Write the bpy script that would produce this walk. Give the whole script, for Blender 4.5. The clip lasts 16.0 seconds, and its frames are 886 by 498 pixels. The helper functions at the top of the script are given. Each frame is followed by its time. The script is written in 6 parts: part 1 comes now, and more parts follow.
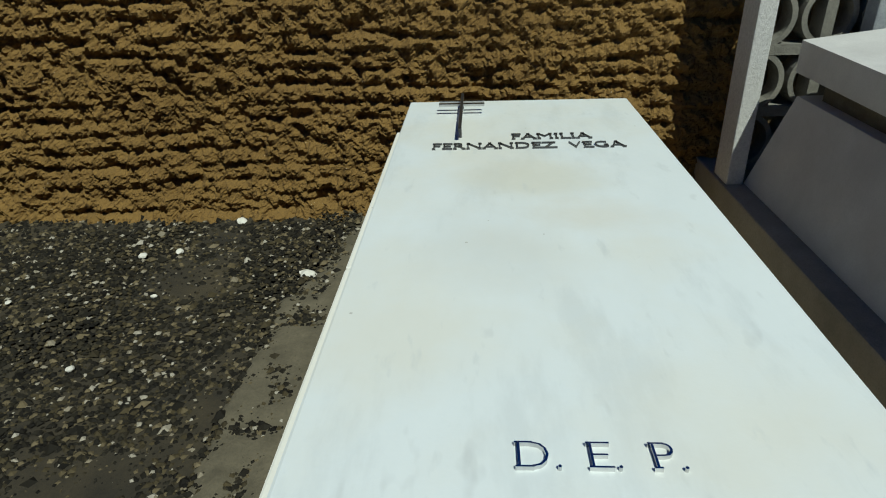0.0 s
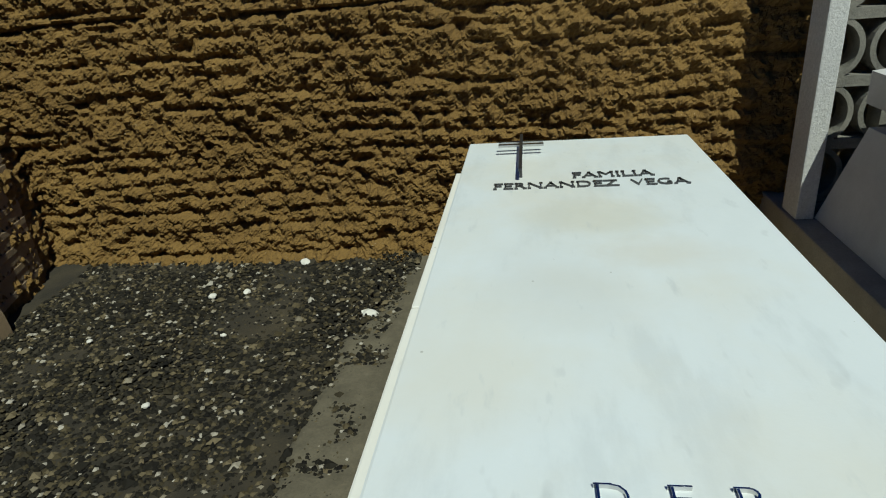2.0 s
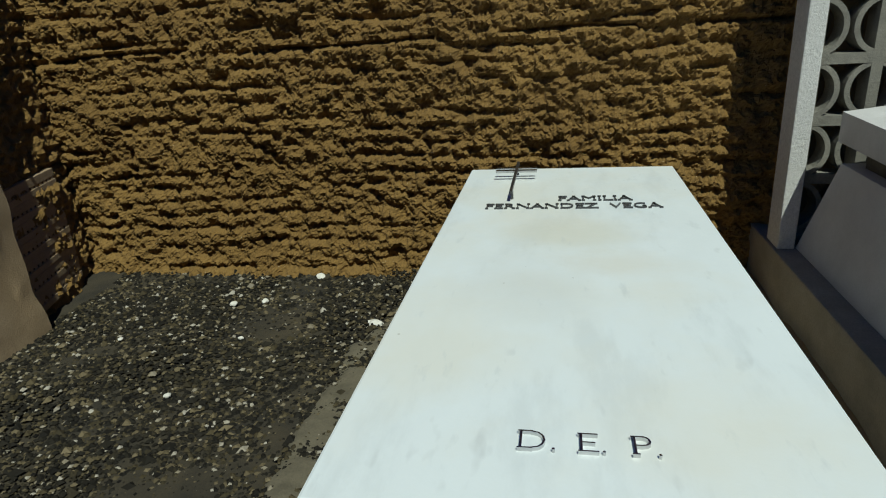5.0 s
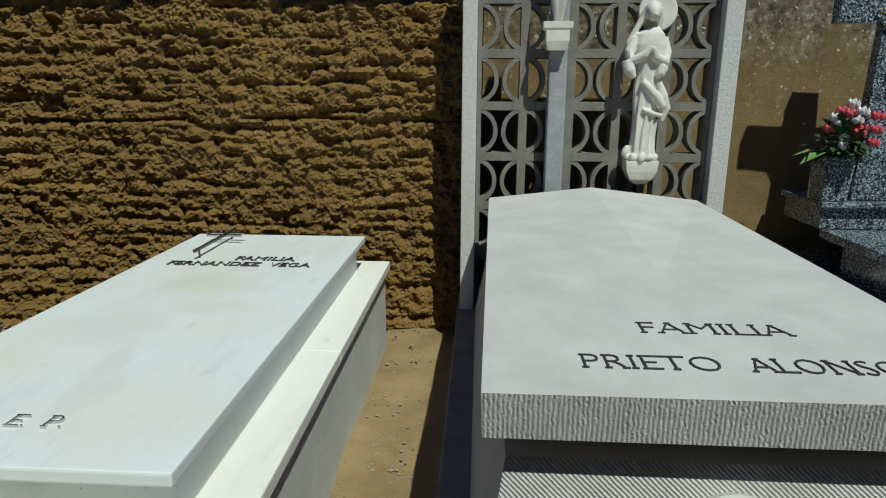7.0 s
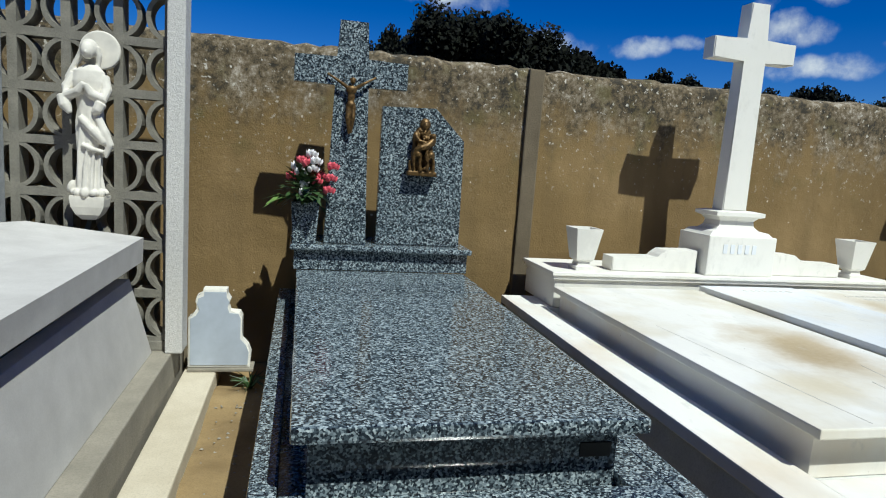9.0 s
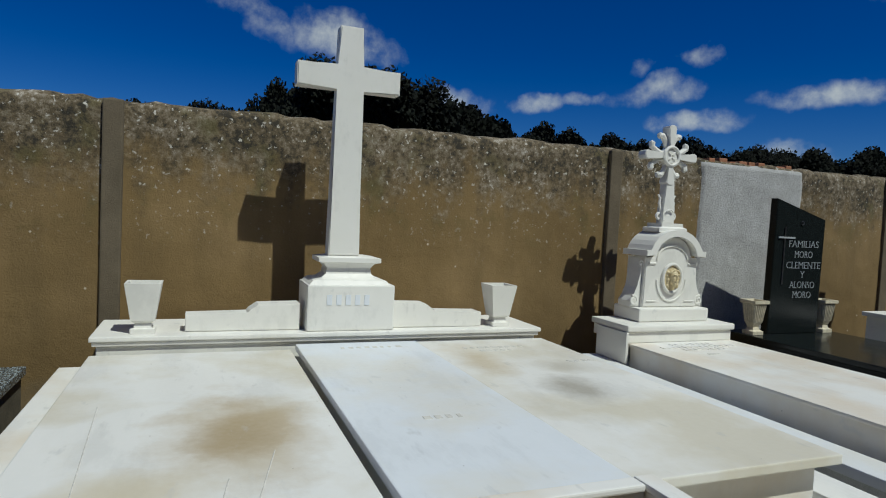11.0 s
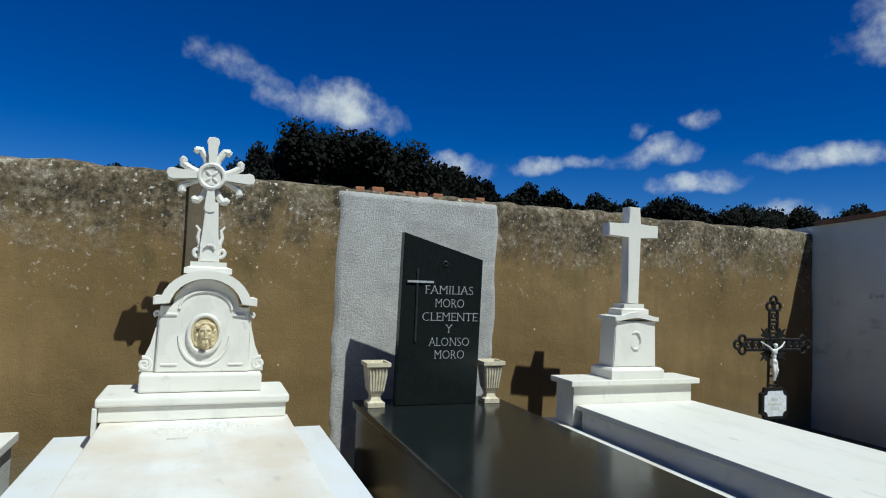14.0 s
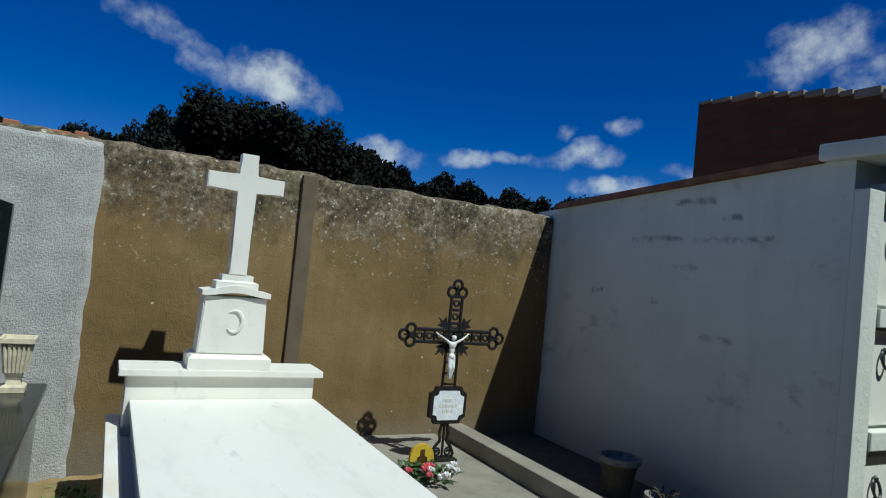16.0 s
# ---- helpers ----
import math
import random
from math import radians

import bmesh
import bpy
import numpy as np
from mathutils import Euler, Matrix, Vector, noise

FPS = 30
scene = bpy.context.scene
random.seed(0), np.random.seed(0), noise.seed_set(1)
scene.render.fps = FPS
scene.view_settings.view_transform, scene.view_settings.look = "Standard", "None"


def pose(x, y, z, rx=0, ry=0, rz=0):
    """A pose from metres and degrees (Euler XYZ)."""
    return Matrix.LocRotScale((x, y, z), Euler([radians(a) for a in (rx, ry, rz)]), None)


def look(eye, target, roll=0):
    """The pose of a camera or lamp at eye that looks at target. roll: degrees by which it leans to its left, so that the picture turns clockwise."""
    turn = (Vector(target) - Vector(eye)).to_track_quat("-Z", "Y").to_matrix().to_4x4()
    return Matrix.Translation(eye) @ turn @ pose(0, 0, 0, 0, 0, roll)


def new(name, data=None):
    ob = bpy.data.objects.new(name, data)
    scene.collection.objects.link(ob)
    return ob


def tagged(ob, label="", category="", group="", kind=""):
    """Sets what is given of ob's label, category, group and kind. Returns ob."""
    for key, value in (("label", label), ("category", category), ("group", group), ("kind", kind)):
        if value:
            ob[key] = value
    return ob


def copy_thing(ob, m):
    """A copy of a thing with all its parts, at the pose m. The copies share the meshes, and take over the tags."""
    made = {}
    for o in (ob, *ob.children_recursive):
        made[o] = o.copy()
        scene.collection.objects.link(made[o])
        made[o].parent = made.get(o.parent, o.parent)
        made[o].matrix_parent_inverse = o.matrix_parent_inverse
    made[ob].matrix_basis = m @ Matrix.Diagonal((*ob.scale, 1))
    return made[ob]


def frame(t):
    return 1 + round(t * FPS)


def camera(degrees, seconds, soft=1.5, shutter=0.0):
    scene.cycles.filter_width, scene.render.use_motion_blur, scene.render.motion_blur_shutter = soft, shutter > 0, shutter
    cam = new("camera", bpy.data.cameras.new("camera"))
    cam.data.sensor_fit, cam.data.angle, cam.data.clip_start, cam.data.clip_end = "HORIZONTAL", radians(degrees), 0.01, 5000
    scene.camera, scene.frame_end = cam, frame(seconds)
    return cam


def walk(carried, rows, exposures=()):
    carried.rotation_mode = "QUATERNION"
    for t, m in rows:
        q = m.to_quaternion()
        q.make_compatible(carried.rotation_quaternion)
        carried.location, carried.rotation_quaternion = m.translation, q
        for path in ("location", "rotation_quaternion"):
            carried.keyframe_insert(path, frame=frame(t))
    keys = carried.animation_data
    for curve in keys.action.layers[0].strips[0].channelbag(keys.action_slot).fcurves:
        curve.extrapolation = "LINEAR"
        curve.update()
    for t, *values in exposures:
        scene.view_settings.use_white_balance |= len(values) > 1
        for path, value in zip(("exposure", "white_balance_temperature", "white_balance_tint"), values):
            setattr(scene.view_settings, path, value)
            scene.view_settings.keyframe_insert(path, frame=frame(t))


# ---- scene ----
cam = camera(70.7, 16.0, soft=1.1)
METRES, EYE, TILT, LEAN, TURN = 11.0, 1.43, 0.0, 0.0, 3.8
ROWS = [
    (0.0, 0.0, 0.0, 0.0, -0.99, -27.68, 1.89),
    (0.5, -0.0032, 0.0001, -0.0001, 2.7, -29.02, 4.02),
    (1.0, -0.0027, 0.0015, 0.0015, 3.54, -27.44, 4.63),
    (1.5, -0.0033, -0.0012, 0.0007, 3.6, -23.61, 5.06),
    (2.0, -0.0029, -0.0016, 0.001, 3.14, -23.88, 4.44),
    (2.5, -0.0025, -0.0038, 0.0019, 0.86, -20.9, 5.18),
    (3.0, -0.0032, -0.0076, 0.0032, 2.01, -20.78, 4.14),
    (3.5, -0.0002, -0.0161, 0.0035, 3.89, -21.31, 3.3),
    (6.0, 0.0339, -0.0301, 0.0011, 6.53, -18.43, 3.62),
    (6.5, 0.0664, -0.0455, 0.0031, -6.13, -12.69, 3.3),
    (7.0, 0.1064, -0.0605, 0.0054, -0.42, -13.9, -0.2),
    (7.5, 0.1421, -0.0664, 0.002, -1.22, -14.83, -0.02),
    (8.0, 0.1837, -0.0707, 0.0044, -8.19, -13.68, 1.23),
    (8.5, 0.2301, -0.0835, 0.005, -11.53, -9.56, -1.41),
    (9.0, 0.2737, -0.0907, 0.0031, -16.48, -8.03, -3.99),
    (9.5, 0.3215, -0.0931, 0.0057, -14.69, -5.76, -2.35),
    (10.0, 0.3693, -0.0999, 0.0086, -20.9, -5.27, -5.4),
    (12.5, 0.5939, -0.1042, 0.0081, -26.23, 1.2, -1.27),
    (13.0, 0.6431, -0.1156, 0.011, -23.0, 1.04, -3.61),
    (13.5, 0.6932, -0.1206, 0.009, -24.95, -1.47, -5.48),
    (14.0, 0.7448, -0.1298, 0.0076, -24.72, 2.81, -2.26),
    (14.5, 0.7945, -0.1364, 0.0085, -27.6, -0.01, -2.49),
    (15.0, 0.8432, -0.1352, 0.0115, -33.94, 1.43, -2.91),
    (15.5, 0.8966, -0.1371, 0.0088, -29.17, 1.76, -2.32),
    (16.0, 0.9454, -0.1414, 0.0087, -31.87, 2.19, -5.77),
]
EXPOSURES = [(0.0, -0.14, 6280, -8), (6.0, -0.14, 6280, -8), (7.5, -0.08, 6320, -6), (9.0, 0.28, 6230, -1), (9.5, 0.16, 6230, -1), (10.0, -0.22, 6230, -1), (12.5, -0.43, 6230, -1), (13.5, -0.16, 6220, -2), (14.5, 0.2, 6000, -3), (15.0, 0.15, 6000, -4), (16.0, 0.03, 6020, -4)]
walk(cam, [(t, pose(0, 0, EYE, TILT, LEAN, TURN) @ pose(METRES * x, METRES * y, METRES * z, 90 + pitch, roll, yaw)) for t, x, y, z, yaw, pitch, roll in ROWS], EXPOSURES)

# ---- sky and sun ----
TO_SUN = Vector((0.289, -0.588, 1.0)).normalized()
SUN_EL = math.asin(TO_SUN.z)
SUN_AZ = math.atan2(TO_SUN.x, TO_SUN.y)


def bearing(azimuth, elevation):
    a, e = radians(azimuth), radians(elevation)
    return Vector((math.sin(a) * math.cos(e), math.cos(a) * math.cos(e), math.sin(e)))


def build_world():
    """A deep blue sky with a few fair-weather clouds."""
    world = bpy.data.worlds.new("sky")
    scene.world = world
    world.use_nodes = True
    nt = world.node_tree
    nt.nodes.clear()
    N, L = nt.nodes.new, nt.links.new
    out = N("ShaderNodeOutputWorld")
    bg = N("ShaderNodeBackground")
    sky = N("ShaderNodeTexSky")
    sky.sky_type = "NISHITA"
    sky.sun_disc = False
    sky.sun_elevation = SUN_EL
    sky.sun_rotation = SUN_AZ
    sky.altitude = 2500
    sky.air_density = 1.0
    sky.dust_density = 0.1
    sky.ozone_density = 6.0
    bg.inputs["Strength"].default_value = 0.05
    co = N("ShaderNodeTexCoord")
    warp = N("ShaderNodeTexNoise")
    warp.inputs["Scale"].default_value = 22.0
    warp.inputs["Detail"].default_value = 7.0
    warp.inputs["Roughness"].default_value = 0.6
    L(co.outputs["Generated"], warp.inputs["Vector"])
    swirl = N("ShaderNodeTexNoise")
    swirl.inputs["Scale"].default_value = 13.0
    swirl.inputs["Detail"].default_value = 5.0
    L(co.outputs["Generated"], swirl.inputs["Vector"])
    centred = N("ShaderNodeVectorMath")
    centred.operation = "SUBTRACT"
    L(swirl.outputs["Color"], centred.inputs[0])
    centred.inputs[1].default_value = (0.5, 0.5, 0.5)
    bent = N("ShaderNodeVectorMath")
    bent.operation = "MULTIPLY_ADD"
    L(centred.outputs[0], bent.inputs[0])
    bent.inputs[1].default_value = (0.10, 0.10, 0.055)
    L(co.outputs["Generated"], bent.inputs[2])
    # azimuth, elevation, half width, half height (degrees), tilt, density
    clouds = [
        (11.5, 15.2, 5.0, 2.1, -14, 1.0), (5.0, 15.9, 4.2, 1.6, -22, 0.75), (0.5, 18.0, 3.6, 1.7, -30, 0.7),
        (21.5, 10.3, 3.6, 1.2, 0, 1.0), (29.0, 10.5, 2.8, 0.9, 4, 0.95), (34.0, 11.0, 3.2, 0.8, 4, 0.8),
        (39.7, 11.7, 3.4, 1.2, 8, 0.9), (42.5, 14.6, 2.6, 1.0, 4, 0.8), (37.7, 13.5, 1.5, 0.8, 0, 0.6),
        (42.4, 9.0, 3.8, 1.0, 0, 1.0), (52.5, 10.7, 5.0, 1.0, 4, 0.95), (57.5, 20.2, 5.0, 2.8, 22, 0.85),
        (62.5, 18.0, 4.0, 2.0, 20, 0.8), (66.0, 10.0, 5.0, 1.2, 0, 0.9), (22.5, 6.0, 4.0, 1.2, 0, 0.8),
        (50.0, 6.5, 3.5, 1.1, 0, 0.9), (-30.0, 14.0, 6.0, 2.0, 0, 0.9), (110.0, 20.0, 9.0, 3.0, 10, 0.9),
        (-120.0, 25.0, 10.0, 3.0, -10, 0.9), (170.0, 18.0, 9.0, 3.0, 6, 0.9),
    ]
    total = None
    for az, el, w, h, tilt, dense in clouds:
        d = bearing(az, el)
        right = Vector((d.y, -d.x, 0)).normalized()
        up = right.cross(d)
        ct, st = math.cos(radians(tilt)), math.sin(radians(tilt))
        u = (right * ct + up * st) / math.tan(radians(w))
        v = (up * ct - right * st) / math.tan(radians(h))
        diff = N("ShaderNodeVectorMath")
        diff.operation = "SUBTRACT"
        L(bent.outputs[0], diff.inputs[0])
        diff.inputs[1].default_value = d
        sq = None
        for axis in (u, v):
            dot = N("ShaderNodeVectorMath")
            dot.operation = "DOT_PRODUCT"
            L(diff.outputs[0], dot.inputs[0])
            dot.inputs[1].default_value = axis
            mul = N("ShaderNodeMath")
            mul.operation = "MULTIPLY_ADD" if sq else "MULTIPLY"
            L(dot.outputs["Value"], mul.inputs[0])
            L(dot.outputs["Value"], mul.inputs[1])
            if sq:
                L(sq, mul.inputs[2])
            sq = mul.outputs[0]
        fall = N("ShaderNodeMapRange")
        fall.inputs["From Min"].default_value = 2.2
        fall.inputs["From Max"].default_value = 0.0
        fall.inputs["To Max"].default_value = dense
        L(sq, fall.inputs["Value"])
        if total is None:
            total = fall.outputs[0]
        else:
            mx = N("ShaderNodeMath")
            mx.operation = "MAXIMUM"
            L(total, mx.inputs[0])
            L(fall.outputs[0], mx.inputs[1])
            total = mx.outputs[0]
    mul = N("ShaderNodeMath")
    mul.operation = "MULTIPLY"
    L(total, mul.inputs[0])
    L(warp.outputs["Fac"], mul.inputs[1])
    ramp = N("ShaderNodeMapRange")
    ramp.interpolation_type = "SMOOTHSTEP"
    ramp.inputs["From Min"].default_value = 0.20
    ramp.inputs["From Max"].default_value = 0.74
    L(mul.outputs[0], ramp.inputs["Value"])
    mix = N("ShaderNodeMix")
    mix.data_type = "RGBA"
    L(ramp.outputs[0], mix.inputs["Factor"])
    deep = N("ShaderNodeHueSaturation")
    deep.inputs["Saturation"].default_value = 1.36
    deep.inputs["Hue"].default_value = 0.518
    deep.inputs["Value"].default_value = 1.42
    L(sky.outputs[0], deep.inputs["Color"])
    L(deep.outputs[0], mix.inputs[6])
    mix.inputs[7].default_value = (12.0, 12.3, 13.0, 1)
    L(mix.outputs[2], bg.inputs["Color"])
    L(bg.outputs[0], out.inputs[0])


build_world()
sun = new("sun", bpy.data.lights.new("sun", "SUN"))
sun.data.energy = 4.2
sun.data.angle = radians(0.53)
sun.data.color = (1.0, 0.97, 0.92)
sun.matrix_world = look(TO_SUN * 50, (0, 0, 0))


# ---- materials ----
def hexa(c):
    return (*c, 1)


class Mat:
    """A small builder of procedural materials in object-space metres."""

    def __init__(self, name, rough=0.7, metal=0.0):
        self.m = bpy.data.materials.new(name)
        self.m.use_nodes = True
        self.nt = self.m.node_tree
        self.b = self.nt.nodes["Principled BSDF"]
        self.b.inputs["Roughness"].default_value = rough
        self.b.inputs["Metallic"].default_value = metal
        co = self.nt.nodes.new("ShaderNodeNewGeometry")
        self.co = co.outputs["Position"]

    def node(self, kind):
        return self.nt.nodes.new(kind)

    def link(self, a, b):
        self.nt.links.new(a, b)

    def stretched(self, sx, sy, sz):
        mp = self.node("ShaderNodeMapping")
        mp.inputs["Scale"].default_value = (sx, sy, sz)
        self.link(self.co, mp.inputs["Vector"])
        return mp.outputs[0]

    def noise(self, scale, detail=4, rough=0.55, co=None):
        n = self.node("ShaderNodeTexNoise")
        n.inputs["Scale"].default_value = scale
        n.inputs["Detail"].default_value = detail
        n.inputs["Roughness"].default_value = rough
        self.link(co or self.co, n.inputs["Vector"])
        return n.outputs["Fac"]

    def voronoi(self, scale, out="Distance", co=None):
        n = self.node("ShaderNodeTexVoronoi")
        n.inputs["Scale"].default_value = scale
        self.link(co or self.co, n.inputs["Vector"])
        return n.outputs[out]

    def ramp(self, fac, stops):
        r = self.node("ShaderNodeValToRGB")
        els = r.color_ramp.elements
        while len(els) < len(stops):
            els.new(0.5)
        for e, (p, c) in zip(els, stops):
            e.position = p
            e.color = hexa(c)
        self.link(fac, r.inputs["Fac"])
        return r.outputs["Color"]

    def span(self, v, a, b, lo=0.0, hi=1.0):
        r = self.node("ShaderNodeMapRange")
        for k, x in (("From Min", a), ("From Max", b), ("To Min", lo), ("To Max", hi)):
            r.inputs[k].default_value = x
        self.link(v, r.inputs["Value"])
        return r.outputs[0]

    def math(self, op, a, b):
        n = self.node("ShaderNodeMath")
        n.operation = op
        for i, v in enumerate((a, b)):
            if isinstance(v, (int, float)):
                n.inputs[i].default_value = v
            else:
                self.link(v, n.inputs[i])
        return n.outputs[0]

    def mix(self, fac, a, b, blend="MIX"):
        n = self.node("ShaderNodeMix")
        n.data_type = "RGBA"
        n.blend_type = blend
        for i, v in ((0, fac), (6, a), (7, b)):
            if isinstance(v, tuple):
                n.inputs[i].default_value = hexa(v)
            elif isinstance(v, (int, float)):
                n.inputs[i].default_value = v
            else:
                self.link(v, n.inputs[i])
        return n.outputs[2]

    def split(self):
        n = self.node("ShaderNodeSeparateXYZ")
        self.link(self.co, n.inputs[0])
        return n.outputs

    def color(self, c):
        if isinstance(c, tuple):
            self.b.inputs["Base Color"].default_value = hexa(c)
        else:
            self.link(c, self.b.inputs["Base Color"])
        return self

    def rough(self, v):
        self.link(v, self.b.inputs["Roughness"])
        return self

    def bump(self, h, strength=0.5, dist=0.01):
        n = self.node("ShaderNodeBump")
        n.inputs["Strength"].default_value = strength
        n.inputs["Distance"].default_value = dist
        self.link(h, n.inputs["Height"])
        self.link(n.outputs[0], self.b.inputs["Normal"])
        return self


def plain(name, c, rough=0.6, metal=0.0, vary=0.15, scale=30.0):
    m = Mat(name, rough, metal)
    lo = tuple(x * (1 - vary) for x in c)
    hi = tuple(min(1, x * (1 + vary)) for x in c)
    n = m.noise(scale)
    m.color(m.ramp(n, [(0.3, lo), (0.7, hi)])).bump(n, 0.2, 0.003)
    return m.m


def adobe_material():
    m = Mat("adobe", 0.95)
    big = m.noise(2.2, 4, 0.6)
    fine = m.noise(60, 5, 0.7)
    c = m.ramp(big, [(0.3, (0.19, 0.106, 0.024)), (0.55, (0.26, 0.150, 0.036)), (0.75, (0.33, 0.196, 0.052))])
    c = m.mix(m.span(fine, 0.35, 0.7), c, (0.10, 0.052, 0.016), "MIX")
    c2 = m.mix(0.55, c, m.ramp(big, [(0.3, (0.21, 0.122, 0.030)), (0.7, (0.30, 0.182, 0.050))]))
    grit = m.voronoi(38)
    chalk = m.math("LESS_THAN", grit, 0.075)
    m.color(m.mix(m.math("MULTIPLY", chalk, m.span(m.noise(9), 0.5, 0.6)), c2, (0.55, 0.47, 0.36)))
    m.bump(m.math("ADD", fine, m.noise(160, 3)), 0.9, 0.012)
    return m.m


def plaster_material():
    """Ochre lime render with a weathered, lichened grey band under the coping."""
    m = Mat("ochre_render", 0.95)
    z = m.split()[2]
    big = m.noise(0.9, 5, 0.6)
    mid = m.noise(7, 5, 0.65)
    fine = m.noise(90, 4, 0.7)
    streak = m.noise(5, 4, 0.6, m.stretched(1, 1, 0.12))
    c = m.ramp(big, [(0.3, (0.155, 0.100, 0.036)), (0.5, (0.20, 0.132, 0.052)), (0.7, (0.25, 0.168, 0.075))])
    c = m.mix(m.span(streak, 0.45, 0.75, 0, 0.45), c, (0.125, 0.085, 0.034))
    # weathered band
    edge = m.math("ADD", z, m.math("MULTIPLY", m.math("ADD", mid, streak), 0.75))
    band = m.span(edge, 2.34, 2.66)
    old = m.ramp(m.math("ADD", m.math("MULTIPLY", m.noise(24, 6, 0.75), 0.6), m.math("MULTIPLY", m.noise(4, 5, 0.7), 0.4)), [(0.42, (0.035, 0.030, 0.020)), (0.50, (0.13, 0.098, 0.055)), (0.57, (0.24, 0.20, 0.145)), (0.63, (0.46, 0.42, 0.35))])
    c = m.mix(band, c, old)
    lichen = m.span(m.noise(30, 4, 0.6), 0.62, 0.68)
    c = m.mix(m.math("MULTIPLY", lichen, m.span(edge, 2.0, 2.7)), c, (0.60, 0.57, 0.50))
    moss = m.math("MULTIPLY", m.span(m.noise(3.0, 5, 0.7), 0.55, 0.66), m.span(edge, 1.9, 2.5))
    c = m.mix(m.math("MULTIPLY", moss, 0.6), c, (0.09, 0.08, 0.022))
    chip = m.math("LESS_THAN", m.voronoi(5.5), 0.045)
    c = m.mix(chip, c, (0.5, 0.43, 0.33))
    damp = m.span(m.math("SUBTRACT", z, m.math("MULTIPLY", mid, 0.5)), 0.25, -0.1)
    c = m.mix(m.math("MULTIPLY", damp, 0.7), c, (0.17, 0.15, 0.11))
    m.color(c)
    m.bump(m.math("ADD", m.math("MULTIPLY", fine, 0.4), mid), 0.5, 0.02)
    return m.m


def roughcast_material():
    m = Mat("grey_roughcast", 0.95)
    lump = m.noise(70, 3, 0.6)
    n = m.noise(4, 5, 0.6)
    c = m.ramp(n, [(0.3, (0.36, 0.35, 0.34)), (0.7, (0.52, 0.52, 0.51))])
    m.color(m.mix(m.span(lump, 0.45, 0.7, 0, 0.5), c, (0.22, 0.21, 0.19)))
    m.bump(m.math("ADD", lump, m.noise(120)), 0.6, 0.010)
    return m.m


def marble_material(name, stain, amount, tone=(0.80, 0.81, 0.80), rough=0.38, spread=0.47, blots=()):
    """Marble with grey veins and cloudy stains; blots are single stains: x, y, half width, half length, colour, depth."""
    m = Mat(name, rough)
    cloud = m.noise(1.7, 5, 0.55)
    vein = m.noise(3.5, 6, 0.65, m.stretched(1.6, 0.45, 1))
    grey = tuple(x * 0.92 for x in tone)
    c = m.ramp(vein, [(0.36, grey), (0.46, tone), (0.8, tuple(min(0.9, x * 1.04) for x in tone))])
    c = m.mix(m.math("MULTIPLY", m.span(cloud, spread, spread + 0.19), amount), c, stain)
    if blots:
        s = m.split()
        ragged = m.math("MULTIPLY", m.math("SUBTRACT", m.noise(3.2, 6, 0.65), 0.5), 1.9)
        for bx, by, hw, hl, tint, depth in blots:
            u = m.math("DIVIDE", m.math("SUBTRACT", s[0], bx), hw)
            v = m.math("DIVIDE", m.math("SUBTRACT", s[1], by), hl)
            r = m.math("ADD", m.math("SQRT", m.math("ADD", m.math("MULTIPLY", u, u), m.math("MULTIPLY", v, v)), 0.0), ragged)
            c = m.mix(m.span(r, 1.25, 0.35, 0.0, depth), c, tint)
    fleck = m.span(m.noise(6.5, 4, 0.6, m.stretched(2.6, 0.8, 1)), 0.63, 0.74, 0, 0.45)
    c = m.mix(fleck, c, tuple(x * 0.72 for x in tone))
    spot = m.math("LESS_THAN", m.voronoi(9), 0.03)
    c = m.mix(m.math("MULTIPLY", spot, 0.5), c, (0.25, 0.22, 0.18))
    smudge = m.span(m.noise(11, 3, 0.5, m.stretched(1.3, 0.55, 1)), 0.68, 0.76, 0, 0.35)
    c = m.mix(smudge, c, (0.42, 0.43, 0.42))
    m.color(c)
    m.rough(m.span(m.noise(40), 0.3, 0.7, rough - 0.06, rough + 0.12))
    m.bump(m.noise(120, 3), 0.12, 0.002)
    return m.m


def granite_material():
    m = Mat("speckled_granite", 0.14)
    cell = m.voronoi(150, "Color")
    sep = m.node("ShaderNodeSeparateColor")
    m.link(cell, sep.inputs[0])
    c = m.ramp(sep.outputs[0], [(0.0, (0.008, 0.010, 0.015)), (0.34, (0.024, 0.034, 0.044)), (0.52, (0.085, 0.112, 0.132)), (0.76, (0.22, 0.27, 0.30)), (1.0, (0.47, 0.54, 0.565))])
    c = m.mix(m.span(m.noise(60, 3), 0.5, 0.68, 0, 0.5), c, (0.035, 0.045, 0.055))
    m.color(c)
    return m.m


def black_granite_material():
    m = Mat("black_granite", 0.09)
    n = m.noise(300, 2)
    m.color(m.ramp(n, [(0.4, (0.007, 0.0095, 0.0095)), (0.62, (0.014, 0.018, 0.018)), (0.72, (0.045, 0.05, 0.05))]))
    m.b.inputs["Specular IOR Level"].default_value = 0.26
    m.rough(m.span(m.noise(3, 4), 0.3, 0.7, 0.13, 0.22))
    return m.m


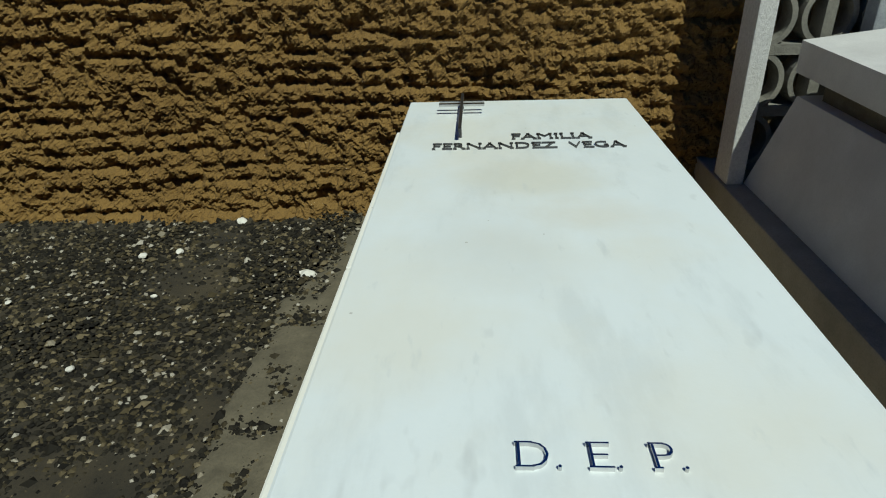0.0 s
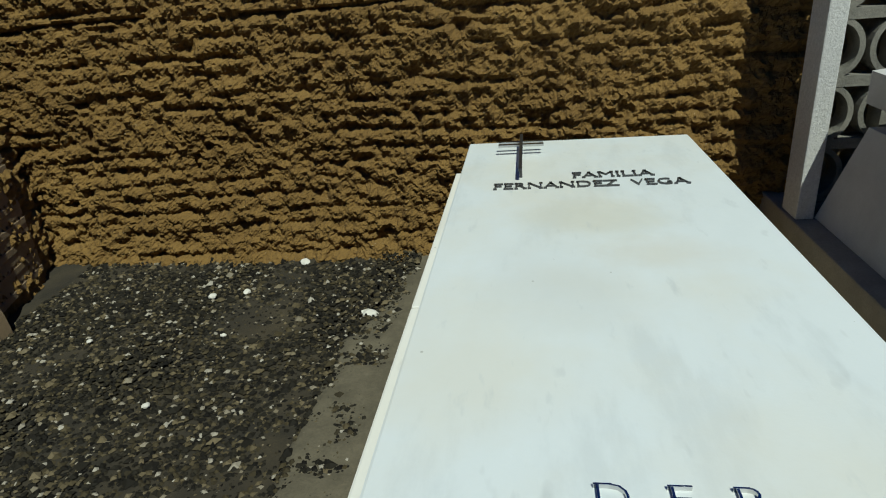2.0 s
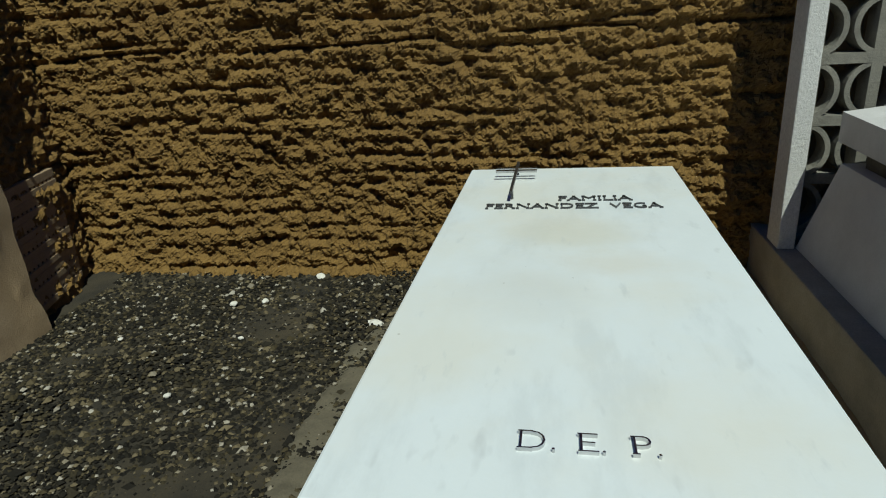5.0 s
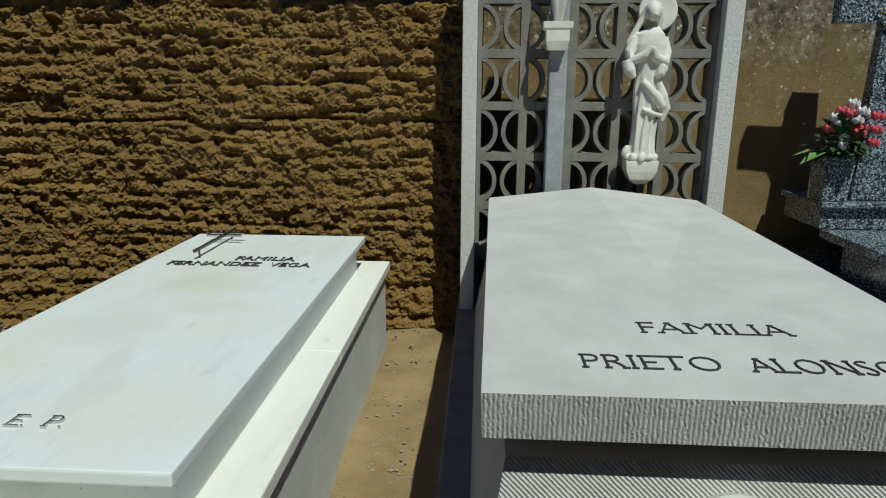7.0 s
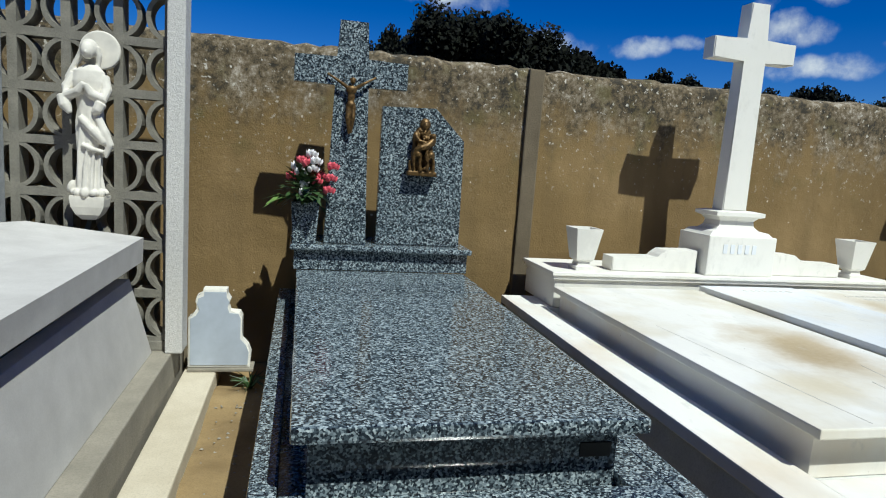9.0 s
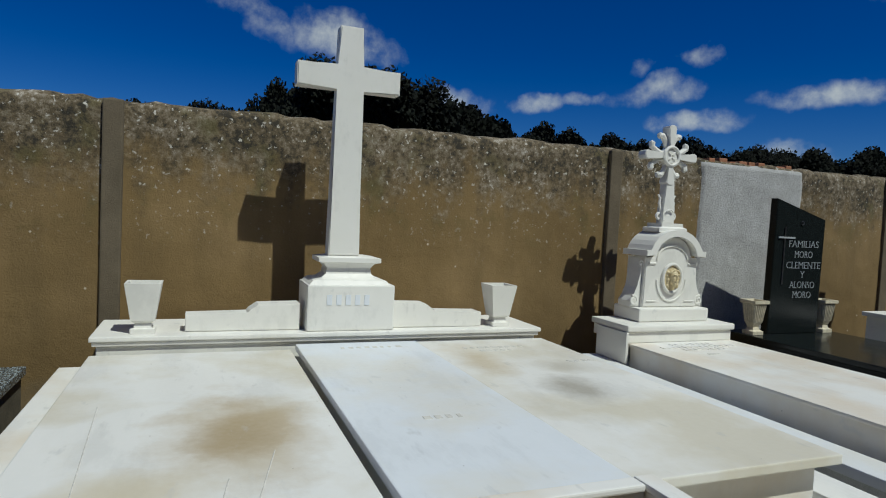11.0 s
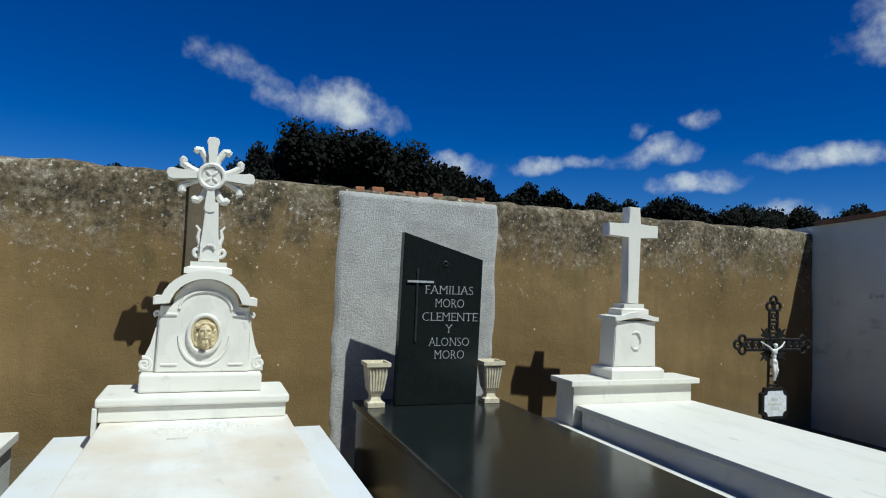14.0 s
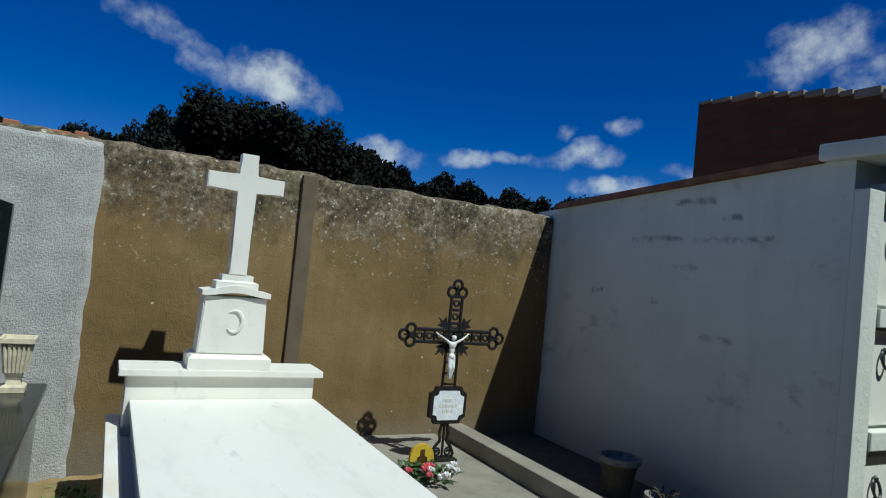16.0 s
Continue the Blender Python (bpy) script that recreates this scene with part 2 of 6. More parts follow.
def limestone_material(name, tooled):
    m = Mat(name, 0.9)
    n = m.noise(5, 5, 0.6)
    fine = m.noise(150, 3, 0.7)
    c = m.ramp(n, [(0.3, (0.46, 0.445, 0.425)), (0.7, (0.57, 0.555, 0.53))])
    c = m.mix(m.span(fine, 0.4, 0.75, 0, 0.3), c, (0.36, 0.35, 0.34))
    if tooled:
        w = m.node("ShaderNodeTexWave")
        w.inputs["Scale"].default_value = 34 if tooled < 1 else 42
        w.inputs["Distortion"].default_value = 3.2 if tooled < 1 else 1.4
        w.inputs["Detail"].default_value = 4
        w.inputs["Detail Scale"].default_value = 2.2
        mp = m.node("ShaderNodeMapping")
        mp.inputs["Rotation"].default_value = (0, radians(tooled), radians(8))
        m.link(m.co, mp.inputs["Vector"])
        m.link(mp.outputs[0], w.inputs["Vector"])
        patch = m.span(m.noise(16, 5, 0.7), 0.3, 0.65, 0.2, 0.9)
        c = m.mix(m.math("MULTIPLY", m.span(w.outputs["Fac"], 0.4, 0.0), patch), c, (0.17, 0.165, 0.16))
        m.color(c)
        m.bump(m.math("ADD", w.outputs["Fac"], m.noise(180, 3)), 0.6, 0.006)
    else:
        m.color(c)
        m.bump(fine, 0.25, 0.003)
    return m.m


def concrete_material(name, c0, c1, rough=0.92, scale=4.0):
    m = Mat(name, rough)
    n = m.noise(scale, 6, 0.65)
    f = m.noise(110, 4, 0.7)
    c = m.ramp(n, [(0.3, c0), (0.7, c1)])
    c = m.mix(m.span(f, 0.45, 0.75, 0, 0.4), c, tuple(x * 0.6 for x in c0))
    m.color(c)
    m.bump(m.math("ADD", f, n), 0.5, 0.008)
    return m.m


def whitewash_material():
    m = Mat("whitewash", 0.9)
    n = m.noise(1.6, 5, 0.6)
    run = m.noise(3.0, 5, 0.6, m.stretched(1, 1, 0.15))
    c = m.ramp(n, [(0.3, (0.60, 0.63, 0.58)), (0.7, (0.72, 0.74, 0.69))])
    c = m.mix(m.span(run, 0.5, 0.75, 0, 0.35), c, (0.42, 0.42, 0.39))
    low = m.span(m.math("SUBTRACT", m.split()[2], m.math("MULTIPLY", n, 0.6)), 0.35, -0.1)
    c = m.mix(m.math("MULTIPLY", low, 0.6), c, (0.32, 0.30, 0.26))
    m.color(c)
    s = m.split()
    wob = m.math("MULTIPLY", m.math("SUBTRACT", n, 0.5), 0.12)
    for zc, y0, y1 in ((1.93, 1.52, 2.68), (2.19, 1.95, 2.3), (2.08, 1.74, 1.9), (1.73, 2.05, 2.25), (1.53, 2.95, 3.08), (1.48, 2.37, 2.45), (1.27, 1.75, 2.0)):
        line = m.span(m.math("ABSOLUTE", m.math("SUBTRACT", m.math("ADD", s[2], wob), zc), 0.0), 0.030, 0.006)
        gate = m.math("MULTIPLY", m.math("GREATER_THAN", s[1], y0), m.math("LESS_THAN", s[1], y1))
        patchy = m.span(m.noise(9, 4, 0.7), 0.42, 0.6)
        c = m.mix(m.math("MULTIPLY", m.math("MULTIPLY", line, gate), m.math("MULTIPLY", patchy, 0.7)), c, (0.14, 0.14, 0.13))
    smear = m.span(m.noise(2.4, 6, 0.7, m.stretched(1, 1.0, 1.8)), 0.60, 0.72, 0, 0.5)
    c = m.mix(smear, c, (0.25, 0.25, 0.24))
    m.color(c)
    m.bump(m.noise(25, 5, 0.6), 0.4, 0.012)
    return m.m


def brick_material():
    m = Mat("red_brick", 0.9)
    b = m.node("ShaderNodeTexBrick")
    b.inputs["Scale"].default_value = 1.0
    b.inputs["Brick Width"].default_value = 0.25
    b.inputs["Row Height"].default_value = 0.065
    b.inputs["Mortar Size"].default_value = 0.008
    # brick tones lowered to put the wall's shade into the colour
    b.inputs["Color1"].default_value = (0.13, 0.045, 0.02, 1)
    b.inputs["Color2"].default_value = (0.09, 0.035, 0.016, 1)
    b.inputs["Mortar"].default_value = (0.08, 0.05, 0.03, 1)
    mp = m.node("ShaderNodeMapping")
    mp.inputs["Rotation"].default_value = (radians(90), 0, radians(90))
    comb = m.node("ShaderNodeCombineXYZ")
    s = m.split()
    m.link(m.math("ADD", s[0], s[1]), comb.inputs[0])
    m.link(s[2], comb.inputs[1])
    m.link(comb.outputs[0], b.inputs["Vector"])
    c = m.mix(m.span(m.noise(3), 0.4, 0.7, 0, 0.5), b.outputs["Color"], (0.07, 0.035, 0.02))
    m.color(c)
    m.bump(b.outputs["Fac"], -0.5, 0.01)
    return m.m


def island_material(name, stops, rough=0.8):
    m = Mat(name, rough)
    g = m.node("ShaderNodeNewGeometry")
    c = m.ramp(g.outputs["Random Per Island"], stops)
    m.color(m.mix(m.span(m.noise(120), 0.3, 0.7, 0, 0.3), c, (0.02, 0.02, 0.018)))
    m.b.inputs["Specular IOR Level"].default_value = 0.1
    return m.m


ADOBE = adobe_material()
PLASTER = plaster_material()
ROUGHCAST = roughcast_material()
MARBLE = marble_material("white_marble", (0.68, 0.63, 0.50), 0.42, (0.70, 0.735, 0.73), blots=((0.16, 1.72, 0.22, 0.16, (0.62, 0.60, 0.50), 0.5), (0.05, 1.30, 0.2, 0.22, (0.60, 0.61, 0.58), 0.45), (0.30, 1.45, 0.2, 0.12, (0.64, 0.59, 0.48), 0.4)))
MARBLE_OLD = marble_material("stained_marble", (0.60, 0.54, 0.40), 0.7, (0.78, 0.77, 0.73), 0.38, 0.44, ((5.28, 1.45, 0.27, 0.42, (0.44, 0.33, 0.17), 0.75), (5.22, 1.40, 0.14, 0.22, (0.36, 0.27, 0.15), 0.5), (4.95, 1.0, 0.22, 0.14, (0.60, 0.52, 0.36), 0.6), (6.74, 1.62, 0.16, 0.24, (0.33, 0.30, 0.24), 0.75), (6.52, 2.20, 0.14, 0.36, (0.52, 0.42, 0.26), 0.7), (6.9, 2.0, 0.16, 0.14, (0.42, 0.38, 0.30), 0.55)))
MARBLE_BLUE = marble_material("blueish_marble", (0.68, 0.62, 0.48), 0.45, (0.72, 0.75, 0.78))
MARBLE_CREAM = marble_material("cream_marble", (0.66, 0.54, 0.38), 0.55, (0.80, 0.79, 0.75))
MARBLE_CLEAN = marble_material("clean_marble", (0.74, 0.72, 0.64), 0.4, (0.77, 0.755, 0.70), 0.5)
GRANITE = granite_material()
BLACK = black_granite_material()
LIME = limestone_material("dressed_limestone", 0)
LIME_TOOLED = limestone_material("tooled_limestone", 0.01)
LIME_COMBED = limestone_material("combed_limestone", 50)
CEMENT = concrete_material("cement", (0.20, 0.185, 0.15), (0.33, 0.30, 0.245))
# dark footings; also puts shade into the lid recess, corner floor and bucket
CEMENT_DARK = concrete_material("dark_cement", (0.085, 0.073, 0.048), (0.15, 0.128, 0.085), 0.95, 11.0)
PALE_CEMENT = concrete_material("pale_cement", (0.50, 0.44, 0.33), (0.64, 0.58, 0.46))
RENDER_WHITE = concrete_material("white_render", (0.52, 0.53, 0.51), (0.66, 0.67, 0.65))
TERRAZZO = concrete_material("terrazzo", (0.50, 0.49, 0.47), (0.66, 0.65, 0.62), 0.8, 60)
LATTICE = concrete_material("lattice_cement", (0.15, 0.142, 0.12), (0.26, 0.245, 0.205), 0.92, 9.0)
COLUMN = concrete_material("weathered_column", (0.24, 0.255, 0.27), (0.42, 0.435, 0.44), 0.85, 7.0)
MUD_PLASTER = concrete_material("mud_plaster", (0.27, 0.19, 0.105), (0.36, 0.27, 0.17), 0.95, 2.5)
SOIL = concrete_material("soil", (0.20, 0.135, 0.06), (0.34, 0.245, 0.12), 0.98, 3.0)
EARTH = concrete_material("earth", (0.09, 0.07, 0.042), (0.15, 0.12, 0.075), 0.98, 0.7)
GRAVEL_BED = concrete_material("gravel_bed", (0.016, 0.014, 0.010), (0.060, 0.047, 0.026), 0.98, 3.5)
GRAVEL = island_material("gravel", [(0.0, (0.007, 0.006, 0.005)), (0.5, (0.023, 0.020, 0.014)), (0.78, (0.066, 0.052, 0.027)), (0.94, (0.17, 0.135, 0.078)), (1.0, (0.46, 0.42, 0.35))])
BLUE_PLASTER = plain("blue_grey_plaster", (0.40, 0.45, 0.52), 0.85, 0, 0.10, 9)
WHITEWASH = whitewash_material()
BRICK = brick_material()
TILE = plain("roof_tile", (0.20, 0.10, 0.06), 0.9, 0, 0.35, 12)
STATUE_STONE = plain("cast_stone", (0.66, 0.63, 0.56), 0.8, 0, 0.12, 14)
PORCELAIN = plain("white_figure", (0.75, 0.75, 0.74), 0.35)
BRONZE = plain("bronze", (0.12, 0.070, 0.024), 0.48, 0.6, 0.6, 60)
CHROME = plain("chrome", (0.55, 0.55, 0.56), 0.18, 1.0, 0.1, 20)
DARK_METAL = plain("dark_metal", (0.10, 0.10, 0.105), 0.35, 0.8)
IRON = plain("wrought_iron", (0.018, 0.017, 0.017), 0.5, 0.3)
INK = plain("engraved_black", (0.03, 0.03, 0.032), 0.8)
SHALLOW = plain("engraved_grey", (0.60, 0.58, 0.53), 0.8)
SILVER_PAINT = plain("silver_paint", (0.40, 0.42, 0.44), 0.4)
IVORY = plain("ivory", (0.60, 0.50, 0.30), 0.5, 0, 0.25, 40)
ENAMEL = plain("white_enamel", (0.72, 0.75, 0.80), 0.3)
LEAF = plain("leaf", (0.035, 0.075, 0.022), 0.5, 0, 0.4, 50)
LEAF_LIGHT = plain("pale_leaf", (0.16, 0.27, 0.07), 0.5)
PETAL_RED = plain("red_petal", (0.62, 0.085, 0.12), 0.6, 0, 0.3, 80)
PETAL_WHITE = plain("white_petal", (0.74, 0.72, 0.72), 0.6)
PETAL_YELLOW = plain("yellow_petal", (0.55, 0.38, 0.03), 0.6)
TWIG = plain("twig", (0.06, 0.045, 0.03), 0.9)
# near-black leaves: the crowns' backlit shade is put into the colour
CROWN = island_material("shade_dark_oak_leaves", [(0.0, (0.003, 0.004, 0.003)), (0.6, (0.006, 0.008, 0.005)), (1.0, (0.011, 0.014, 0.008))])
BARK = plain("bark", (0.07, 0.055, 0.04), 0.95, 0, 0.3, 6)
URN_STONE = plain("cream_stone", (0.60, 0.54, 0.40), 0.8, 0, 0.2, 25)
# mottled pot white, lowered so the corner's shade sits in its colour
SHADED_POT_WHITE = plain("shaded_white_pot", (0.22, 0.215, 0.20), 0.6, 0, 0.5, 20)
CLAY = plain("clay_brick", (0.34, 0.15, 0.08), 0.9, 0, 0.3, 15)
PILASTER = concrete_material("pilaster_cement", (0.105, 0.083, 0.052), (0.17, 0.135, 0.088))


# ---- building helpers ----
def thing(name, label, category, at=(0, 0, 0), group="", kind=""):
    ob = new(name)
    ob.location = at
    return tagged(ob, label, category, group, kind)


def mesh_of(name, bm, material, smooth=False):
    me = bpy.data.meshes.new(name)
    bmesh.ops.recalc_face_normals(bm, faces=bm.faces)
    bm.to_mesh(me)
    bm.free()
    me.materials.append(material)
    if smooth:
        for p in me.polygons:
            p.use_smooth = True
    return me


def part(name, bm, material, parent, label="", smooth=False):
    """One mesh object under a thing or a part, given in world metres."""
    ob = new(name, mesh_of(name, bm, material, smooth))
    ob.parent = parent
    offset = Vector((0, 0, 0))
    p = parent
    while p is not None:
        offset = offset + p.location
        p = p.parent
    ob.location = -offset
    return tagged(ob, label)


def single(name, bm, material, label, category, kind="", group="", smooth=False):
    return tagged(new(name, mesh_of(name, bm, material, smooth)), label, category, group, kind)


def add_box(bm, x0, x1, y0, y1, z0, z1, bev=0.006, taper=(0, 0)):
    """A box with worn edges; taper shrinks the top by that much on each side."""
    vs = []
    for z, k in ((z0, 0), (z1, 1)):
        tx, ty = taper[0] * k, taper[1] * k
        vs += [bm.verts.new(c) for c in ((x0 + tx, y0 + ty, z), (x1 - tx, y0 + ty, z), (x1 - tx, y1 - ty, z), (x0 + tx, y1 - ty, z))]
    fs = [bm.faces.new([vs[i] for i in q]) for q in ((3, 2, 1, 0), (4, 5, 6, 7), (0, 1, 5, 4), (1, 2, 6, 5), (2, 3, 7, 6), (3, 0, 4, 7))]
    if bev:
        es = {e for f in fs for e in f.edges}
        bmesh.ops.bevel(bm, geom=list(es), offset=bev, segments=2, affect="EDGES", profile=0.6)


def box(*a, **k):
    bm = bmesh.new()
    add_box(bm, *a, **k)
    return bm


def add_prism(bm, outline, y0, y1, bev=0.0):
    """An outline in x, z drawn from y0 back to y1."""
    a = [bm.verts.new((x, y0, z)) for x, z in outline]
    b = [bm.verts.new((x, y1, z)) for x, z in outline]
    n = len(a)
    f0 = bm.faces.new(a)
    f1 = bm.faces.new(b[::-1])
    for i in range(n):
        bm.faces.new((a[i], b[i], b[(i + 1) % n], a[(i + 1) % n]))
    if bev:
        bmesh.ops.bevel(bm, geom=list(f0.edges), offset=bev, segments=2, affect="EDGES")


def prism(outline, y0, y1, bev=0.0):
    bm = bmesh.new()
    add_prism(bm, outline, y0, y1, bev)
    return bm


def add_stack(bm, cx, cy, rings):
    """Square rings (half x, half y, z) joined upwards: mouldings, urns, pedestals."""
    rows = [[bm.verts.new((cx + sx * hx, cy + sy * hy, z)) for sx, sy in ((-1, -1), (1, -1), (1, 1), (-1, 1))] for hx, hy, z in rings]
    bm.faces.new(rows[0][::-1])
    bm.faces.new(rows[-1])
    for r, s in zip(rows, rows[1:]):
        for i in range(4):
            bm.faces.new((r[i], r[(i + 1) % 4], s[(i + 1) % 4], s[i]))


def stack(cx, cy, rings):
    bm = bmesh.new()
    add_stack(bm, cx, cy, rings)
    return bm


def add_lathe(bm, cx, cy, rings, n=20, flute=0.0):
    rows = []
    for r, z in rings:
        rows.append([bm.verts.new((cx + r * (1 + (flute if i % 2 else 0)) * math.cos(2 * math.pi * i / n), cy + r * (1 + (flute if i % 2 else 0)) * math.sin(2 * math.pi * i / n), z)) for i in range(n)])
    bm.faces.new(rows[0][::-1])
    bm.faces.new(rows[-1])
    for a, b in zip(rows, rows[1:]):
        for i in range(n):
            bm.faces.new((a[i], a[(i + 1) % n], b[(i + 1) % n], b[i]))


def lathe(*a, **k):
    bm = bmesh.new()
    add_lathe(bm, *a, **k)
    return bm


def add_tube(bm, pts, radius, n=8, closed=False):
    """A round bar along points; radius is a number or one for each point."""
    pts = [Vector(p) for p in pts]
    rows = []
    count = len(pts)
    for i, p in enumerate(pts):
        a = pts[i - 1] if (i > 0 or closed) else p
        b = pts[(i + 1) % count] if (i < count - 1 or closed) else p
        d = (b - a).normalized()
        ref = Vector((0, 1, 0)) if abs(d.y) < 0.8 else Vector((1, 0, 0))
        u = d.cross(ref).normalized()
        v = d.cross(u)
        r = radius[i] if isinstance(radius, (list, tuple)) else radius
        rows.append([bm.verts.new(p + (u * math.cos(2 * math.pi * j / n) + v * math.sin(2 * math.pi * j / n)) * r) for j in range(n)])
    pairs = list(zip(rows, rows[1:])) + ([(rows[-1], rows[0])] if closed else [])
    for a, b in pairs:
        for j in range(n):
            bm.faces.new((a[j], a[(j + 1) % n], b[(j + 1) % n], b[j]))
    if not closed:
        bm.faces.new(rows[0][::-1])
        bm.faces.new(rows[-1])


def tube(*a, **k):
    bm = bmesh.new()
    add_tube(bm, *a, **k)
    return bm


def add_blob(bm, c, r, rot=(0, 0, 0), sub=2):
    m = pose(*c, *rot) @ Matrix.Diagonal((*r, 1))
    bmesh.ops.create_icosphere(bm, subdivisions=sub, radius=1, matrix=m)


def remeshed(ob, voxel, smooth=2):
    """Fuses the overlapping lumps of a sculpted figure into one skin."""
    r = ob.modifiers.new("skin", "REMESH")
    r.mode, r.voxel_size, r.use_smooth_shade = "VOXEL", voxel, True
    s = ob.modifiers.new("soften", "SMOOTH")
    s.factor, s.iterations = 0.5, smooth
    return ob


def text_mesh(words, size, at, turn, depth, material, parent, name="letter", label="", width=None):
    """Raised or cut letters; at is the middle of the line's foot, turn is Euler degrees; width fixes the line's length."""
    cu = bpy.data.curves.new(name, "FONT")
    cu.body, cu.size, cu.extrude, cu.align_x, cu.offset = words, size, depth, "CENTER", -0.024 * size
    cu.resolution_u = 3
    tmp = new("tmp", cu)
    bpy.context.view_layer.update()
    me = bpy.data.meshes.new_from_object(tmp.evaluated_get(bpy.context.evaluated_depsgraph_get()))
    bpy.data.objects.remove(tmp)
    xs = [v.co.x for v in me.vertices]
    k = (width / (max(xs) - min(xs))) if width else 1.0
    place = pose(*at, *turn) @ Matrix.Diagonal((k, 1, 1, 1))
    whole = bmesh.new()
    whole.from_mesh(me)
    bpy.data.meshes.remove(me)
    bmesh.ops.remove_doubles(whole, verts=whole.verts, dist=1e-6)
    left = set(whole.faces)
    while left:
        todo = [left.pop()]
        island = list(todo)
        while todo:
            for e in todo.pop().edges:
                for g in e.link_faces:
                    if g in left:
                        left.remove(g)
                        todo.append(g)
                        island.append(g)
        one = bmesh.new()
        twin = {}
        for f in island:
            for v in f.verts:
                if v not in twin:
                    twin[v] = one.verts.new(v.co)
        for f in island:
            one.faces.new([twin[v] for v in f.verts])
        add_serifs(one, size, depth)
        one.transform(place)
        part(name, one, material, parent, label)
    whole.free()


def add_serifs(bm, size, depth):
    """Short feet on the flat stroke ends at the top and the foot of a capital."""
    flat = [(e.verts[0].co.y, *sorted(v.co.x for v in e.verts)) for e in bm.edges if abs(e.verts[0].co.y - e.verts[1].co.y) < 1e-5 and e.calc_length() > 0.03 * size and e.verts[0].co.z > 0 and e.verts[1].co.z > 0]
    if not flat or max(v.co.y for v in bm.verts) - min(v.co.y for v in bm.verts) < 0.4 * size:
        return
    lo, hi = min(f[0] for f in flat), max(f[0] for f in flat)
    if hi - lo < 0.4 * size:
        return
    for y, x0, x1 in set((round(a, 6), round(b, 6), round(c, 6)) for a, b, c in flat):
        if min(y - lo, hi - y) > 1e-4:
            continue
        inward = 0.036 * size if y - lo < 1e-4 else -0.036 * size
        y0, y1 = sorted((y, y + inward))
        add_box(bm, x0 - 0.055 * size, x1 + 0.055 * size, y0 - 0.003 * size, y1 + 0.003 * size, -depth, depth * 1.02, bev=0)


def cross_outline(cx, z0, z1, w0, w1, arm_l, arm_r, a0, a1):
    """A Latin cross whose post tapers from half width w0 to w1."""
    def half(z):
        return w0 + (w1 - w0) * (z - z0) / (z1 - z0)
    return [(cx - w0, z0), (cx + w0, z0), (cx + half(a0), a0), (arm_r, a0), (arm_r, a1), (cx + half(a1), a1), (cx + w1, z1), (cx - w1, z1), (cx - half(a1), a1), (arm_l, a1), (arm_l, a0), (cx - half(a0), a0)]


def rim(parent, material, x0, x1, y0, y1, z0, z1, w, wy=0.12, name="kerb_stone"):
    """A kerb of four stones round a sunk bed, each a part of its own."""
    part(name, box(x0, x0 + w, y0, y1, z0, z1), material, parent)
    part(name, box(x1 - w, x1, y0, y1, z0, z1), material, parent)
    part(name, box(x0 + w + 0.002, x1 - w - 0.002, y0, y0 + wy, z0, z1 - 0.002), material, parent)
    part(name, box(x0 + w + 0.002, x1 - w - 0.002, y1 - wy, y1, z0, z1 - 0.002), material, parent)


def grid_mesh(name, pts, material, smooth=True):
    """A sheet from an array of rows x columns x 3."""
    r, c = pts.shape[:2]
    idx = np.arange(r * c).reshape(r, c)
    q = np.stack([idx[:-1, :-1], idx[:-1, 1:], idx[1:, 1:], idx[1:, :-1]], -1).reshape(-1, 4)
    me = bpy.data.meshes.new(name)
    me.from_pydata(pts.reshape(-1, 3).tolist(), [], q.tolist())
    me.materials.append(material)
    for p in me.polygons:
        p.use_smooth = smooth
    return me


def lattice_noise(shape, step, seed):
    """Smooth random values on a grid, by bilinear blending of a coarse one."""
    rng = np.random.default_rng(seed)
    r, c = shape
    sr, sc = step
    coarse = rng.random((int(r / sr) + 3, int(c / sc) + 3))
    y, x = np.arange(r) / sr, np.arange(c) / sc
    iy, ix = y.astype(int), x.astype(int)
    fy, fx = (y - iy), (x - ix)
    fy, fx = (fy * fy * (3 - 2 * fy))[:, None], (fx * fx * (3 - 2 * fx))[None, :]
    a = coarse[np.ix_(iy, ix)]
    b = coarse[np.ix_(iy, ix + 1)]
    d = coarse[np.ix_(iy + 1, ix)]
    e = coarse[np.ix_(iy + 1, ix + 1)]
    return (a * (1 - fx) + b * fx) * (1 - fy) + (d * (1 - fx) + e * fx) * fy


def wall_y(x):
    """The plastered wall runs slightly out of square."""
    return 3.365 + 0.012 * (x - 2) + 0.026 * np.clip(x - 8, 0, 9)


